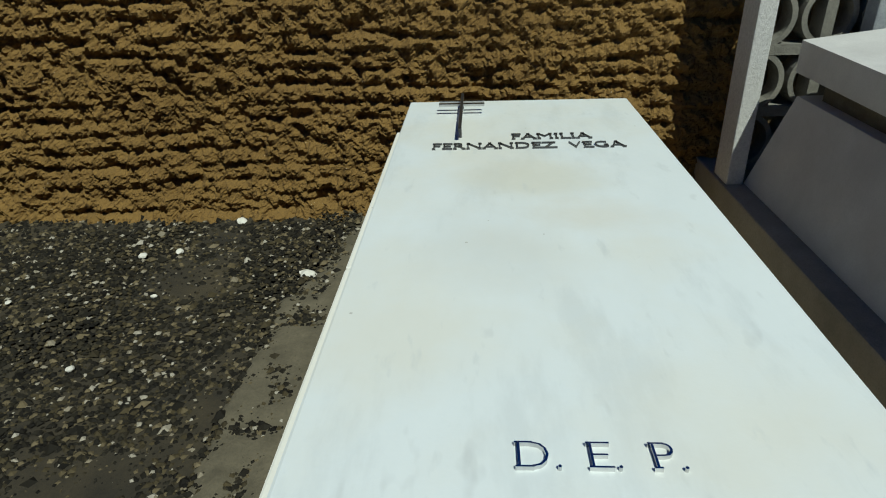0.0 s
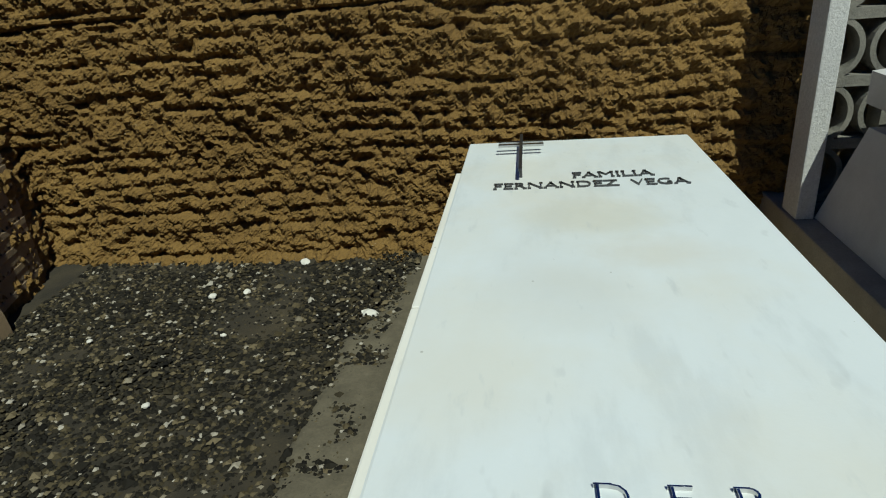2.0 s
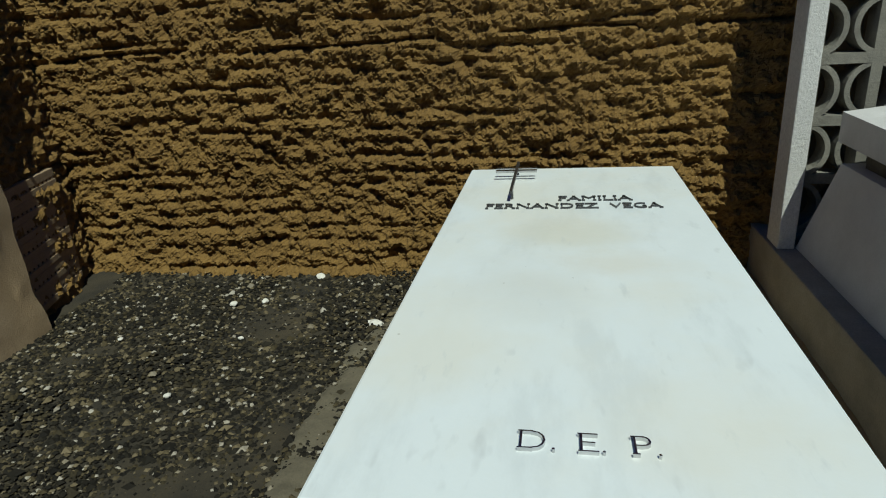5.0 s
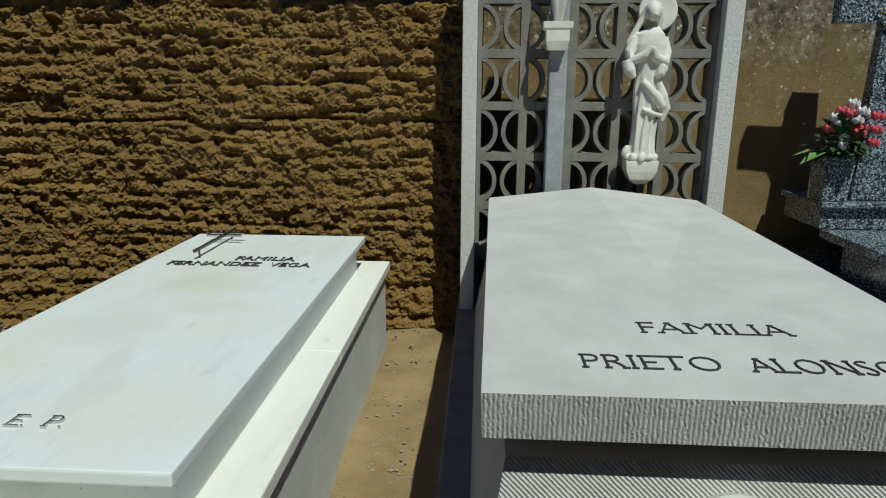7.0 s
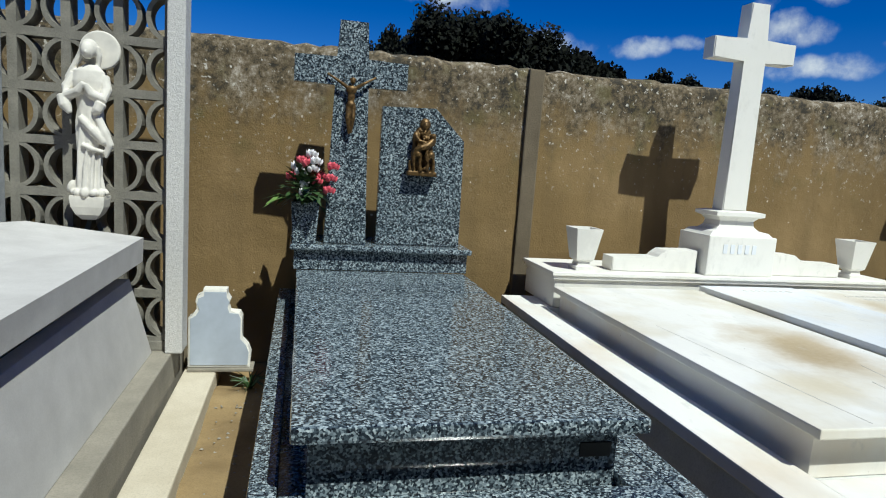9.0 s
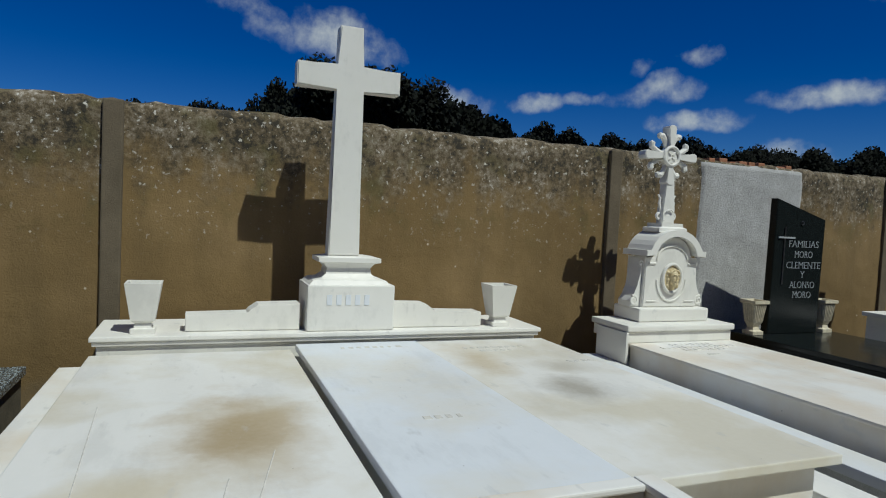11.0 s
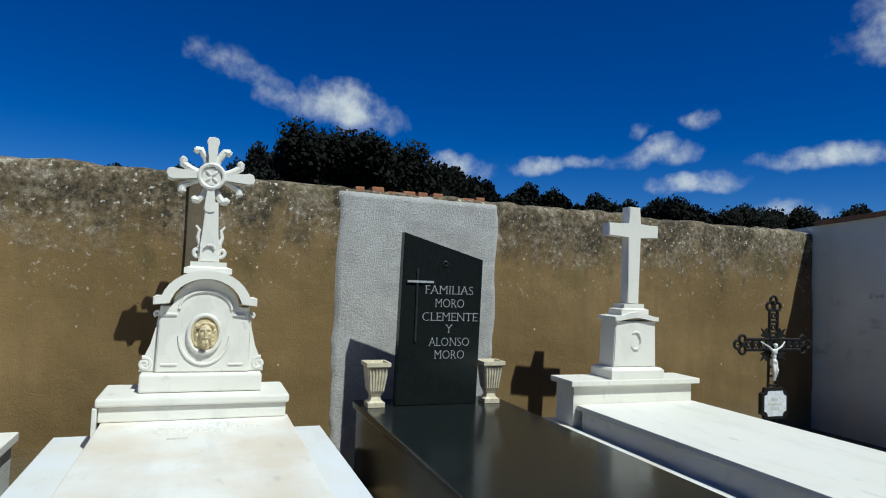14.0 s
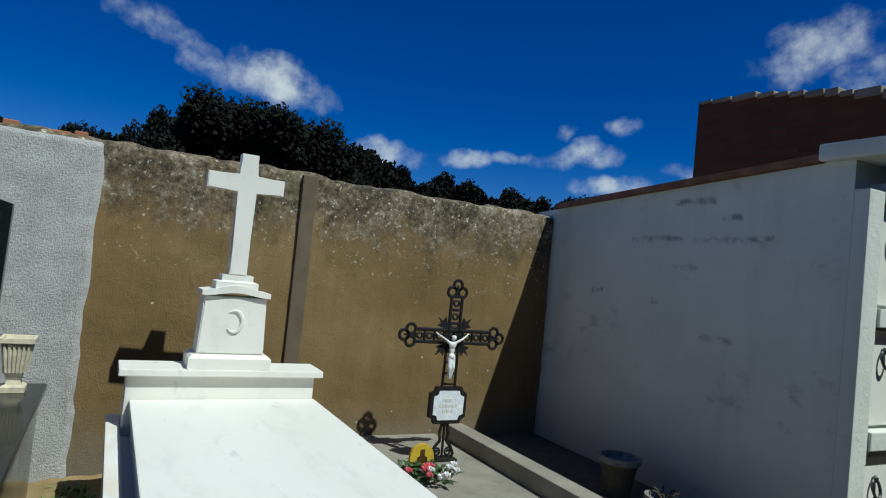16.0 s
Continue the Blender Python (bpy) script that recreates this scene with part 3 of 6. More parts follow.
# ---- ground ----
def build_ground():
    bm = bmesh.new()
    n = 24
    vs = [[bm.verts.new((6 + 700 * math.copysign(abs(i) ** 3, i), 700 * math.copysign(abs(j) ** 3, j), -0.03)) for j in np.linspace(-1, 1, n)] for i in np.linspace(-1, 1, n)]
    for i in range(n - 1):
        for j in range(n - 1):
            bm.faces.new((vs[i][j], vs[i + 1][j], vs[i + 1][j + 1], vs[i][j + 1]))
    single("ground", bm, EARTH, "dry brown earth reaching to the fields", "ground", "structure")
    # gravel yard beside the first tomb
    xs, ys = np.arange(-2.95, -0.33, 0.03), np.arange(-2.2, 3.1, 0.03)
    pts = np.zeros((len(xs), len(ys), 3))
    pts[..., 0], pts[..., 1] = xs[:, None], ys[None, :]
    pts[..., 2] = 0.03 * lattice_noise((len(xs), len(ys)), (14, 14), 3) + 0.012 * lattice_noise((len(xs), len(ys)), (3, 3), 4) - 0.02
    pts[..., 2] += 0.035 * np.clip((ys[None, :] - 2.85) / 0.2, 0, 1)
    tagged(new("gravel_bed", grid_mesh("gravel_bed", pts, GRAVEL_BED)), "dark gravel and grit bed beside a marble tomb", "gravel", "", "structure")
    rng = np.random.default_rng(5)
    verts, faces = [], []
    octa = np.array([(1, 0, 0), (0, 1, 0), (-1, 0, 0), (0, -1, 0), (0, 0, 1), (0, 0, -1)], float)
    tri = np.array([(0, 1, 4), (1, 2, 4), (2, 3, 4), (3, 0, 4), (1, 0, 5), (2, 1, 5), (3, 2, 5), (0, 3, 5)])
    count = 34000
    px, py = rng.uniform(-2.6, -0.62, count), rng.uniform(-0.2, 3.05, count)
    lift = np.where(px > -0.85, 0.03, 0.0)
    size = 0.005 + 0.010 * rng.random(count) ** 2.2 + 0.010 * (rng.random(count) > 0.985)
    for i in range(count):
        a = rng.random() * 6.28
        ca, sa = math.cos(a), math.sin(a)
        s = size[i]
        o = octa * (1 + rng.uniform(-0.25, 0.25, (6, 1))) * (s * 1.25, s, s * 0.7)
        rx, ry = o[:, 0] * ca - o[:, 1] * sa, o[:, 0] * sa + o[:, 1] * ca
        verts.append(np.stack([rx + px[i], ry + py[i], o[:, 2] + lift[i] + 0.008 + s * 0.2 + 0.03 * max(0, (py[i] - 2.85) / 0.2)], 1))
        faces.append(tri + 6 * i)
    me = bpy.data.meshes.new("gravel")
    me.from_pydata(np.concatenate(verts).tolist(), [], np.concatenate(faces).tolist())
    me.materials.append(GRAVEL)
    tagged(new("gravel", me), "loose dark grey gravel with a few pale stones", "gravel", "", "stuff")
    # soil strips between the tombs
    for k, (x0, x1, z) in enumerate(((0.66, 1.2, 0.08), (2.60, 2.98, 0.03), (4.18, 4.5, 0.03), (7.25, 7.62, 0.0), (8.9, 9.25, 0.02), (10.2, 10.6, 0.05))):
        xs, ys = np.linspace(x0, x1, 16), np.linspace(-0.2, 3.5, 90)
        pts = np.zeros((len(xs), len(ys), 3))
        pts[..., 0], pts[..., 1] = xs[:, None], ys[None, :]
        pts[..., 2] = z + 0.05 * lattice_noise((16, 90), (5, 6), 20 + k) + 0.015 * lattice_noise((16, 90), (2, 2), 40 + k) - 0.02
        tagged(new("soil", grid_mesh("soil", pts, SOIL)), "trodden pale brown soil in the gap between two tombs", "soil", "", "structure")


build_ground()


# ---- walls ----
def adobe_sheet(name, x0, x1, z0, z1, seed, cell=0.0125):
    """A rammed-earth face: uneven horizontal courses, pits and crumbs, as depth over a grid."""
    xs, zs = np.arange(x0, x1 + 1e-6, cell), np.arange(z0, z1 + 1e-6, cell)
    r, c = len(zs), len(xs)
    k = 0.0125 / cell
    bend = 0.06 * lattice_noise((r, c), (40 * k, 60 * k), seed) + 0.02 * lattice_noise((r, c), (8 * k, 14 * k), seed + 1)
    course = (zs[:, None] + bend) / 0.082
    rows = course - np.floor(course)
    groove = np.exp(-((rows - 0.5) / 0.20) ** 2)
    keep = np.clip(lattice_noise((r, c), (6 * k, 22 * k), seed + 2) * 2.2 - 0.65, 0, 1)
    depth = -0.030 * groove * keep
    depth += 0.045 * (lattice_noise((r, c), (26 * k, 40 * k), seed + 3) - 0.5)
    depth += 0.042 * (lattice_noise((r, c), (4 * k, 5 * k), seed + 4) - 0.5)
    depth += 0.030 * (lattice_noise((r, c), (1.6 * k, 2.0 * k), seed + 5) - 0.5)
    depth += 0.026 * (lattice_noise((r, c), (11 * k, 2.6 * k), seed + 10) - 0.5)
    depth += 0.016 * (lattice_noise((r, c), (1.0, 1.0), seed + 9) - 0.5)
    pit = np.clip(lattice_noise((r, c), (5 * k, 9 * k), seed + 6) - 0.72, 0, 1)
    depth -= 0.16 * pit
    # one long crack between two lifts
    crack = np.exp(-((zs[:, None] + 0.05 * lattice_noise((r, c), (30 * k, 50 * k), seed + 7) - 1.36) / 0.010) ** 2)
    depth -= 0.045 * crack * (lattice_noise((r, c), (30 * k, 26 * k), seed + 8) > 0.42)
    return xs, zs, depth


def return_x(y):
    """The earth return splays back from the plastered wall."""
    return -2.62 - 0.32 * (y - 2.28)


def build_walls():
    xs, zs, d = adobe_sheet("adobe", -2.95, 1.22, -0.05, 2.45, 11, 0.010)
    # the foot spreads a little where earth has washed down
    foot = 0.05 * np.exp(-np.clip(zs - 0.02, 0, 9) / 0.06)[:, None]
    pts = np.zeros((len(zs), len(xs), 3))
    pts[..., 0], pts[..., 1], pts[..., 2] = xs[None, :], 3.05 - d - foot, zs[:, None]
    wall = tagged(new("wall_adobe", grid_mesh("wall_adobe", pts, ADOBE, False)), "rough eroded brown rammed-earth wall with pitted courses", "wall", "", "structure")
    core = part("core", box(-3.1, 1.22, 3.12, 3.55, -0.05, 2.45, bev=0.0), ADOBE, wall)
    core.name = "core"
    # the return at the far end of the yard
    xs, zs, d = adobe_sheet("return", 2.2, 3.1, -0.05, 2.45, 31, 0.02)
    pts = np.zeros((len(zs), len(xs), 3))
    pts[..., 0], pts[..., 1], pts[..., 2] = return_x(xs)[None, :] + d, xs[None, :], zs[:, None]
    tagged(new("wall_return", grid_mesh("wall_return", pts, ADOBE, False)), "short eroded rammed-earth return with hollow brick courses", "wall", "", "structure")
    # smooth mud-plastered wall that stands proud
    xs, zs = np.arange(-4.0, 2.31, 0.03), np.arange(-0.05, 2.46, 0.03)
    relief = 0.03 * lattice_noise((len(zs), len(xs)), (16, 20), 51) + 0.008 * lattice_noise((len(zs), len(xs)), (3, 4), 52)
    pts = np.zeros((len(zs), len(xs), 3))
    edge = 0.03 * lattice_noise((len(zs), 1), (5, 1), 53)
    pts[..., 0], pts[..., 2] = -2.56 + relief, zs[:, None]
    pts[..., 1] = xs[None, :] - edge * (xs[None, :] > 2.2)
    w = tagged(new("wall_plastered", grid_mesh("wall_plastered", pts, MUD_PLASTER)), "smooth pale mud-plastered wall with chipped end", "wall", "", "structure")
    part("core", box(-3.1, -2.57, -4.0, 2.255, -0.05, 2.45, bev=0.01), MUD_PLASTER, w)
    # eaves over the adobe
    bm = bmesh.new()
    add_box(bm, -3.2, 1.05, 2.78, 3.7, 2.45, 2.50, bev=0.01)
    for i in range(23):
        x = -3.1 + i * 0.185
        add_tube(bm, [(x, 2.75, 2.53), (x, 3.7, 2.62)], 0.075, 10)
    single("eaves", bm, TILE, "weathered clay tile eaves on the earth wall", "roof", "structure")

    # plastered boundary wall with a broken top
    xs = np.arange(1.16, 14.0, 0.04)
    prof = [(0, z) for z in np.arange(-0.1, 2.12, 0.05)] + [(0.012, 2.13), (0.05, 2.15), (0.14, 2.165), (0.24, 2.15), (0.28, 2.1), (0.28, -0.1)]
    r, c = len(prof), len(xs)
    pts = np.zeros((r, c, 3))
    bulge = 0.022 * lattice_noise((r, c), (9, 18), 61) + 0.007 * lattice_noise((r, c), (2, 3), 62)
    jag = 0.025 * lattice_noise((1, c), (1, 6), 63) + 0.022 * (lattice_noise((1, c), (1, 2), 64) - 0.5)
    p = np.array(prof)
    pts[..., 0] = xs[None, :]
    front = np.arange(r) < r - 2
    pts[..., 1] = wall_y(xs)[None, :] + p[:, :1] - bulge * front[:, None]
    rise = np.clip((p[:, 1:] - 1.95) / 0.2, 0, 1)
    pts[..., 2] = p[:, 1:] + (jag - 0.025) * rise
    tagged(new("wall_boundary", grid_mesh("wall_boundary", pts, PLASTER)), "ochre rendered cemetery wall with lichened crumbling top", "wall", "", "structure")
    for x in (4.622, 8.205, 11.685):
        y = wall_y(x)
        bm = bmesh.new()
        add_box(bm, x - 0.056, x + 0.056, y - 0.05, y + 0.1, -0.05, 2.125, bev=0.010)
        single("pilaster", bm, PILASTER, "grey cement pilaster against the ochre wall", "pilaster", "structure")
    # fresh roughcast patch behind the black headstone
    xs, zs = np.arange(9.10, 10.40, 0.03), np.arange(0.0, 2.15, 0.03)
    pts = np.zeros((len(zs), len(xs), 3))
    lump = 0.006 * lattice_noise((len(zs), len(xs)), (1.6, 1.6), 71)
    ragged = 0.02 * lattice_noise((len(zs), 1), (3, 1), 72)
    pts[..., 0] = xs[None, :] + ragged
    pts[..., 1] = wall_y(xs)[None, :] - 0.03 - lump
    pts[..., 2] = zs[:, None] + 0.0 * xs[None, :]
    pts[0, :, 1] += 0.06
    pts[-1, :, 1] += 0.06
    pts[:, 0, 1] += 0.05
    pts[:, -1, 1] += 0.05
    tagged(new("wall_patch", grid_mesh("wall_patch", pts, ROUGHCAST)), "patch of pale grey cement roughcast on the wall", "wall patch", "", "structure")

    # loose bricks showing in the broken top over the patch
    rng = random.Random(14)
    for i in range(9):
        x = 9.25 + i * 0.12
        bm = bmesh.new()
        add_box(bm, x, x + rng.uniform(0.06, 0.11), wall_y(x) + 0.02, wall_y(x) + 0.14, 2.09, 2.135 + rng.uniform(0, 0.035), bev=0.008)
        single("loose_brick", bm, CLAY, "broken reddish brick in the wall's crumbling top", "brick", group="wall-top bricks")
    # hollow brick courses in the return
    bw = thing("hollow_brickwork", "courses of hollow clay brick in the earth wall", "brickwork", (-2.62, 2.6, 0.05), kind="structure")
    for j in range(7):
        z = 0.07 + j * 0.098
        bm = bmesh.new()
        x0, x1 = -0.03, 0.022
        add_box(bm, x0, x1, 2.33, 2.88, z, z + 0.036, bev=0.003)
        add_box(bm, x0, x1 - 0.003, 2.33, 2.88, z + 0.050, z + 0.0965, bev=0.003)
        y = 2.33
        while y < 2.86:
            add_box(bm, x0, x1 - 0.004, y, y + 0.028, z + 0.036, z + 0.050, bev=0)
            y += 0.046
        for v in bm.verts:
            v.co.x += return_x(v.co.y)
        part("brick_course", bm, MUD_PLASTER, bw)
    # unseen wall added behind the walk to cut sky fill and ground bounce
    bm = bmesh.new()
    add_box(bm, -3.1, 22.0, -3.8, -3.4, -0.05, 4.6, bev=0.02)
    single("added_shade_wall", bm, PLASTER, "added unseen wall that blocks sky light behind the walk", "wall", "structure")


build_walls()


# ---- burial-niche building at the end ----
def build_niche_block():
    house = thing("niche_block", "whitewashed burial niche block with stained shaded side", "building", (13.85, 1.05, 0))
    bm = bmesh.new()
    zf, zb = 2.37, 2.20
    vs = [bm.verts.new(v) for v in ((13.84, 1.080, -0.05), (13.84, 3.9, -0.05), (13.84, 3.9, zb - 0.02), (13.84, 1.080, zf), (17.6, 1.080, -0.05), (17.6, 3.9, -0.05), (17.6, 3.9, zb - 0.02), (17.6, 1.080, zf))]
    for q in ((0, 1, 2, 3), (4, 7, 6, 5), (0, 3, 7, 4), (1, 5, 6, 2), (3, 2, 6, 7), (0, 4, 5, 1)):
        bm.faces.new([vs[i] for i in q])
    part("wall", bm, WHITEWASH, house)
    bm = bmesh.new()
    vs = [bm.verts.new(v) for v in ((13.79, 1.250, zf - 0.005), (13.79, 3.6, zb), (17.7, 3.6, zb), (17.7, 1.250, zf - 0.005), (13.79, 1.250, zf + 0.035), (13.79, 3.6, zb + 0.04), (17.7, 3.6, zb + 0.04), (17.7, 1.250, zf + 0.035))]
    for q in ((3, 2, 1, 0), (4, 5, 6, 7), (0, 1, 5, 4), (1, 2, 6, 5), (2, 3, 7, 6), (3, 0, 4, 7)):
        bm.faces.new([vs[i] for i in q])
    part("roof", bm, TILE, house, "dark weathered tile roof edge")
    part("cornice", box(13.78, 17.7, 0.900, 1.260, 2.36, 2.46, bev=0.02), WHITEWASH, house)
    part("pilaster", box(13.842, 13.99, 1.000, 1.085, -0.03, 2.20, bev=0.006), WHITEWASH, house)
    for i, x in enumerate((14.75, 15.6, 16.45)):
        part("pilaster", box(x, x + 0.12, 1.000, 1.085, -0.03, 2.358, bev=0.006), WHITEWASH, house)
    for z in (0.16, 0.86, 1.52, 2.20):
        part("shelf", box(13.995, 17.5, 0.985, 1.083, z - 0.05, z + 0.05, bev=0.006), WHITEWASH, house)
    for x in (14.0, 14.88, 15.73):
        for z in (0.23, 0.93, 1.59):
            p = part("niche_slab", box(x + 0.02, x + 0.70, 1.045, 1.078, z, z + 0.52, bev=0.006), MARBLE_CLEAN, house)
            ring = bmesh.new()
            add_tube(ring, [(x + 0.16 + 0.035 * math.cos(a), 1.025 + 0.012 * math.sin(a), z + 0.36 + 0.05 * math.sin(a)) for a in np.linspace(0, 6.28, 17)[:-1]], 0.008, 6, closed=True)
            add_blob(ring, (x + 0.16, 1.035, z + 0.41), (0.022, 0.018, 0.022), sub=1)
            part("ring_handle", ring, DARK_METAL, p, "dark metal ring handle")
    house.location.x += 0.13
    # the taller brick building behind
    b = thing("brick_building", "tall red brick wall, darkened for shade, with crumbling top", "building", (15.4, 0, 0))
    bm = bmesh.new()
    prof = [(-3.0, -0.05), (3.40, -0.05), (3.40, 3.44), (2.6, 3.36), (1.5, 3.14), (-3.0, 2.9)]
    near = [bm.verts.new((15.4, y, z)) for y, z in prof]
    far = [bm.verts.new((22.0, y, z)) for y, z in prof]
    bm.faces.new(near)
    bm.faces.new(far[::-1])
    for k in range(6):
        bm.faces.new((near[k], far[k], far[(k + 1) % 6], near[(k + 1) % 6]))
    part("wall", bm, BRICK, b)
    rng = random.Random(8)
    y = 3.38
    while y > -3.0:
        w = rng.uniform(0.1, 0.26)
        bm = bmesh.new()
        add_box(bm, 15.38, 15.38 + rng.uniform(0.18, 0.3), y - w, y - 0.01, float(np.interp(y - w, [-3, 1.5, 2.6, 3.4], [2.9, 3.14, 3.36, 3.44])) - 0.01, float(np.interp(y, [-3, 1.5, 2.6, 3.4], [2.9, 3.14, 3.36, 3.44])) + rng.uniform(0.0, 0.03), bev=0.01)
        y -= w
        part("coping_stone", bm, CEMENT, b)


build_niche_block()


# ---- far trees ----
def build_tree(seed):
    """A holm oak: trunk, limbs and a broken crown of leaf clumps; unit height."""
    rng = random.Random(seed)
    tree = thing("oak_tree", "dark evergreen oak beyond the cemetery wall", "tree", group="trees behind the wall")
    bm = bmesh.new()
    add_tube(bm, [(0, 0, -0.02), (0.01, 0.01, 0.2), (-0.01, 0.0, 0.42)], [0.045, 0.035, 0.025], 8)
    tips = []
    for i in range(9):
        a = i * 0.75 + rng.random()
        L = rng.uniform(0.22, 0.42)
        t = (L * math.cos(a), L * math.sin(a), rng.uniform(0.5, 0.82))
        add_tube(bm, [(0, 0, 0.3), (t[0] * 0.5, t[1] * 0.5, t[2] * 0.75), t], [0.02, 0.013, 0.006], 5)
        tips.append(t)
    part("trunk", bm, BARK, tree)
    tips += [(0, 0, 0.84), (0.1, 0.05, 0.72), (-0.12, 0.0, 0.7)]
    verts, faces = [], []
    for t in tips:
        R = rng.uniform(0.13, 0.20)
        for _ in range(1500):
            d = Vector((rng.gauss(0, 1), rng.gauss(0, 1), rng.gauss(0, 0.8))).normalized() * (R * rng.random() ** 0.5 * rng.uniform(0.85, 1.12))
            c = Vector(t) + d
            u = Vector((rng.gauss(0, 1), rng.gauss(0, 1), rng.gauss(0, 1))).normalized()
            v = u.orthogonal().normalized()
            s = rng.uniform(0.012, 0.026)
            n = len(verts)
            verts += [c + u * s, c + v * s * 0.8, c - u * s, c - v * s * 0.8]
            faces.append((n, n + 1, n + 2, n + 3))
    me = bpy.data.meshes.new("crown")
    me.from_pydata(verts, [], faces)
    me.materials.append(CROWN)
    crown = new("crown", me)
    crown.parent = tree
    return tree


def build_trees():
    base = [build_tree(s) for s in (3, 7, 12)]
    rng = random.Random(4)
    # azimuth and top elevation (degrees) as seen from the middle of the walk, distance, width for height
    spots = [(5.0, 11.2, 86, 0.5), (8.4, 13.0, 84, 0.75), (10.8, 12.2, 88, 0.8), (13.0, 12.9, 85, 0.85), (15.2, 12.1, 88, 0.9), (17.0, 11.0, 87, 0.8), (19.0, 9.6, 95, 0.8),
             (22.6, 10.3, 95, 0.7), (25.3, 9.0, 100, 0.7), (29.3, 8.9, 104, 0.7), (32.3, 8.0, 110, 0.7), (35.3, 8.0, 112, 0.75), (38.0, 7.5, 118, 0.7),
             (40.4, 7.8, 120, 0.7), (43.5, 7.0, 125, 0.7), (47.0, 7.1, 130, 0.8), (51.0, 6.7, 135, 0.8), (55.0, 6.8, 135, 0.8), (1.2, 8.3, 90, 0.7), (-1.5, 8.8, 95, 0.6), (-6.0, 8.2, 90, 0.8)]
    for i, (az, el, dist, wide) in enumerate(spots):
        d = bearing(az, 0) * dist
        top = dist * math.tan(radians(el)) + 1.5
        m = pose(6.6 + d.x, -0.7 + d.y, -0.03, 0, 0, rng.uniform(0, 360))
        ob = base[i % 3] if i < 3 else copy_thing(base[i % 3], m)
        ob.matrix_basis = m
        ob.scale = (top * wide / 0.95, top * wide / 0.95, top / 0.98)


build_trees()


# ---- first tomb: white marble slab ----
def build_white_tomb():
    t = thing("marble_tomb", "low white marble tomb with a plain stained slab", "tomb", (0.15, 1.5, 0))
    part("base_wall", box(-0.345, 0.695, 0.30, 2.74, -0.03, 0.535, bev=0.004), RENDER_WHITE, t, "white rendered base")
    bm = bmesh.new()
    add_box(bm, -0.375, 0.72, 0.27, 1.498, 0.537, 0.583)
    add_box(bm, -0.375, 0.72, 1.502, 2.765, 0.537, 0.583)
    part("base_slab", bm, MARBLE_CLEAN, t, "cream marble ledge in two pieces")
    part("block", box(-0.235, 0.572, 0.56, 2.57, 0.585, 0.722, bev=0.004), MARBLE, t)
    part("slab", box(-0.288, 0.612, 0.475, 2.62, 0.724, 0.757, bev=0.006), MARBLE, t, "white marble slab with faint grey stains")
    text_mesh("FAMILIA", 0.085, (0.247, 2.082, 0.7575), (0, 0, 0), 0.006, DARK_METAL, t, width=0.265)
    text_mesh("FERNANDEZ  VEGA", 0.085, (0.16, 1.985, 0.7575), (0, 0, 0), 0.006, DARK_METAL, t, width=0.63)
    for w, x in (("D.", 0.088), ("E.", 0.18), ("P.", 0.268)):
        text_mesh(w, 0.075, (x - 0.008, 0.622, 0.7575), (0, 0, 0), 0.007, CHROME, t, label="chrome letters")
    # metal cross standing on small studs
    bm = bmesh.new()
    add_box(bm, -0.072, -0.060, 2.07, 2.56, 0.792, 0.806, bev=0.003)
    for y in (2.12, 2.50):
        add_tube(bm, [(-0.065, y, 0.757), (-0.065, y, 0.795)], 0.005, 6)
    c = part("cross", bm, DARK_METAL, t, "thin dark metal cross on studs")
    bm = bmesh.new()
    add_box(bm, -0.155, 0.022, 2.405, 2.418, 0.790, 0.803, bev=0.003)
    add_box(bm, -0.155, 0.022, 2.450, 2.463, 0.790, 0.803, bev=0.003)
    part("cross_bar", bm, CHROME, c)
    # rough cement footing on the gravel side
    xs, ys = np.linspace(-0.95, -0.40, 26), np.linspace(0.1, 3.05, 120)
    n = lattice_noise((26, 120), (26, 14), 81)
    pts = np.zeros((26, 120, 3))
    left = 0.10 * (n[0] - 0.5) + 0.16 * np.clip((ys - 2.2) / 0.3, 0, 1)
    pts[..., 0] = np.maximum(xs[:, None], -0.85 + left[None, :]) + 0 * ys[None, :]
    pts[..., 1] = ys[None, :]
    pts[..., 2] = 0.045 * (1 - np.exp(-(pts[..., 0] - (-0.86 + left[None, :])) / 0.02)) + 0.02 * lattice_noise((26, 120), (3, 3), 82) - 0.01
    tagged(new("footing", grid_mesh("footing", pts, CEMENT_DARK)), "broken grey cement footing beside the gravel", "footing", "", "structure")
    rng = random.Random(2)
    for x, y, s in ((-0.78, 2.42, 0.034), (-1.28, 3.0, 0.03), (-1.65, 2.62, 0.02), (-1.48, 2.66, 0.02), (-1.42, 2.25, 0.012), (-1.5, 1.75, 0.014), (-2.05, 2.2, 0.013)):
        bm = bmesh.new()
        add_blob(bm, (x, y, 0.02 + s * 0.4), (s * 1.2, s, s * 0.6), (0, 0, rng.uniform(0, 180)), 2)
        for v in bm.verts:
            v.co += Vector((rng.uniform(-1, 1), rng.uniform(-1, 1), rng.uniform(-1, 1))) * s * 0.12
        single("stone", bm, STATUE_STONE, "pale loose stone lying on dark gravel", "stone", group="pale stones")


build_white_tomb()


# ---- second tomb: grey limestone with a concrete lattice screen ----
SCREEN_TOP = 2.22


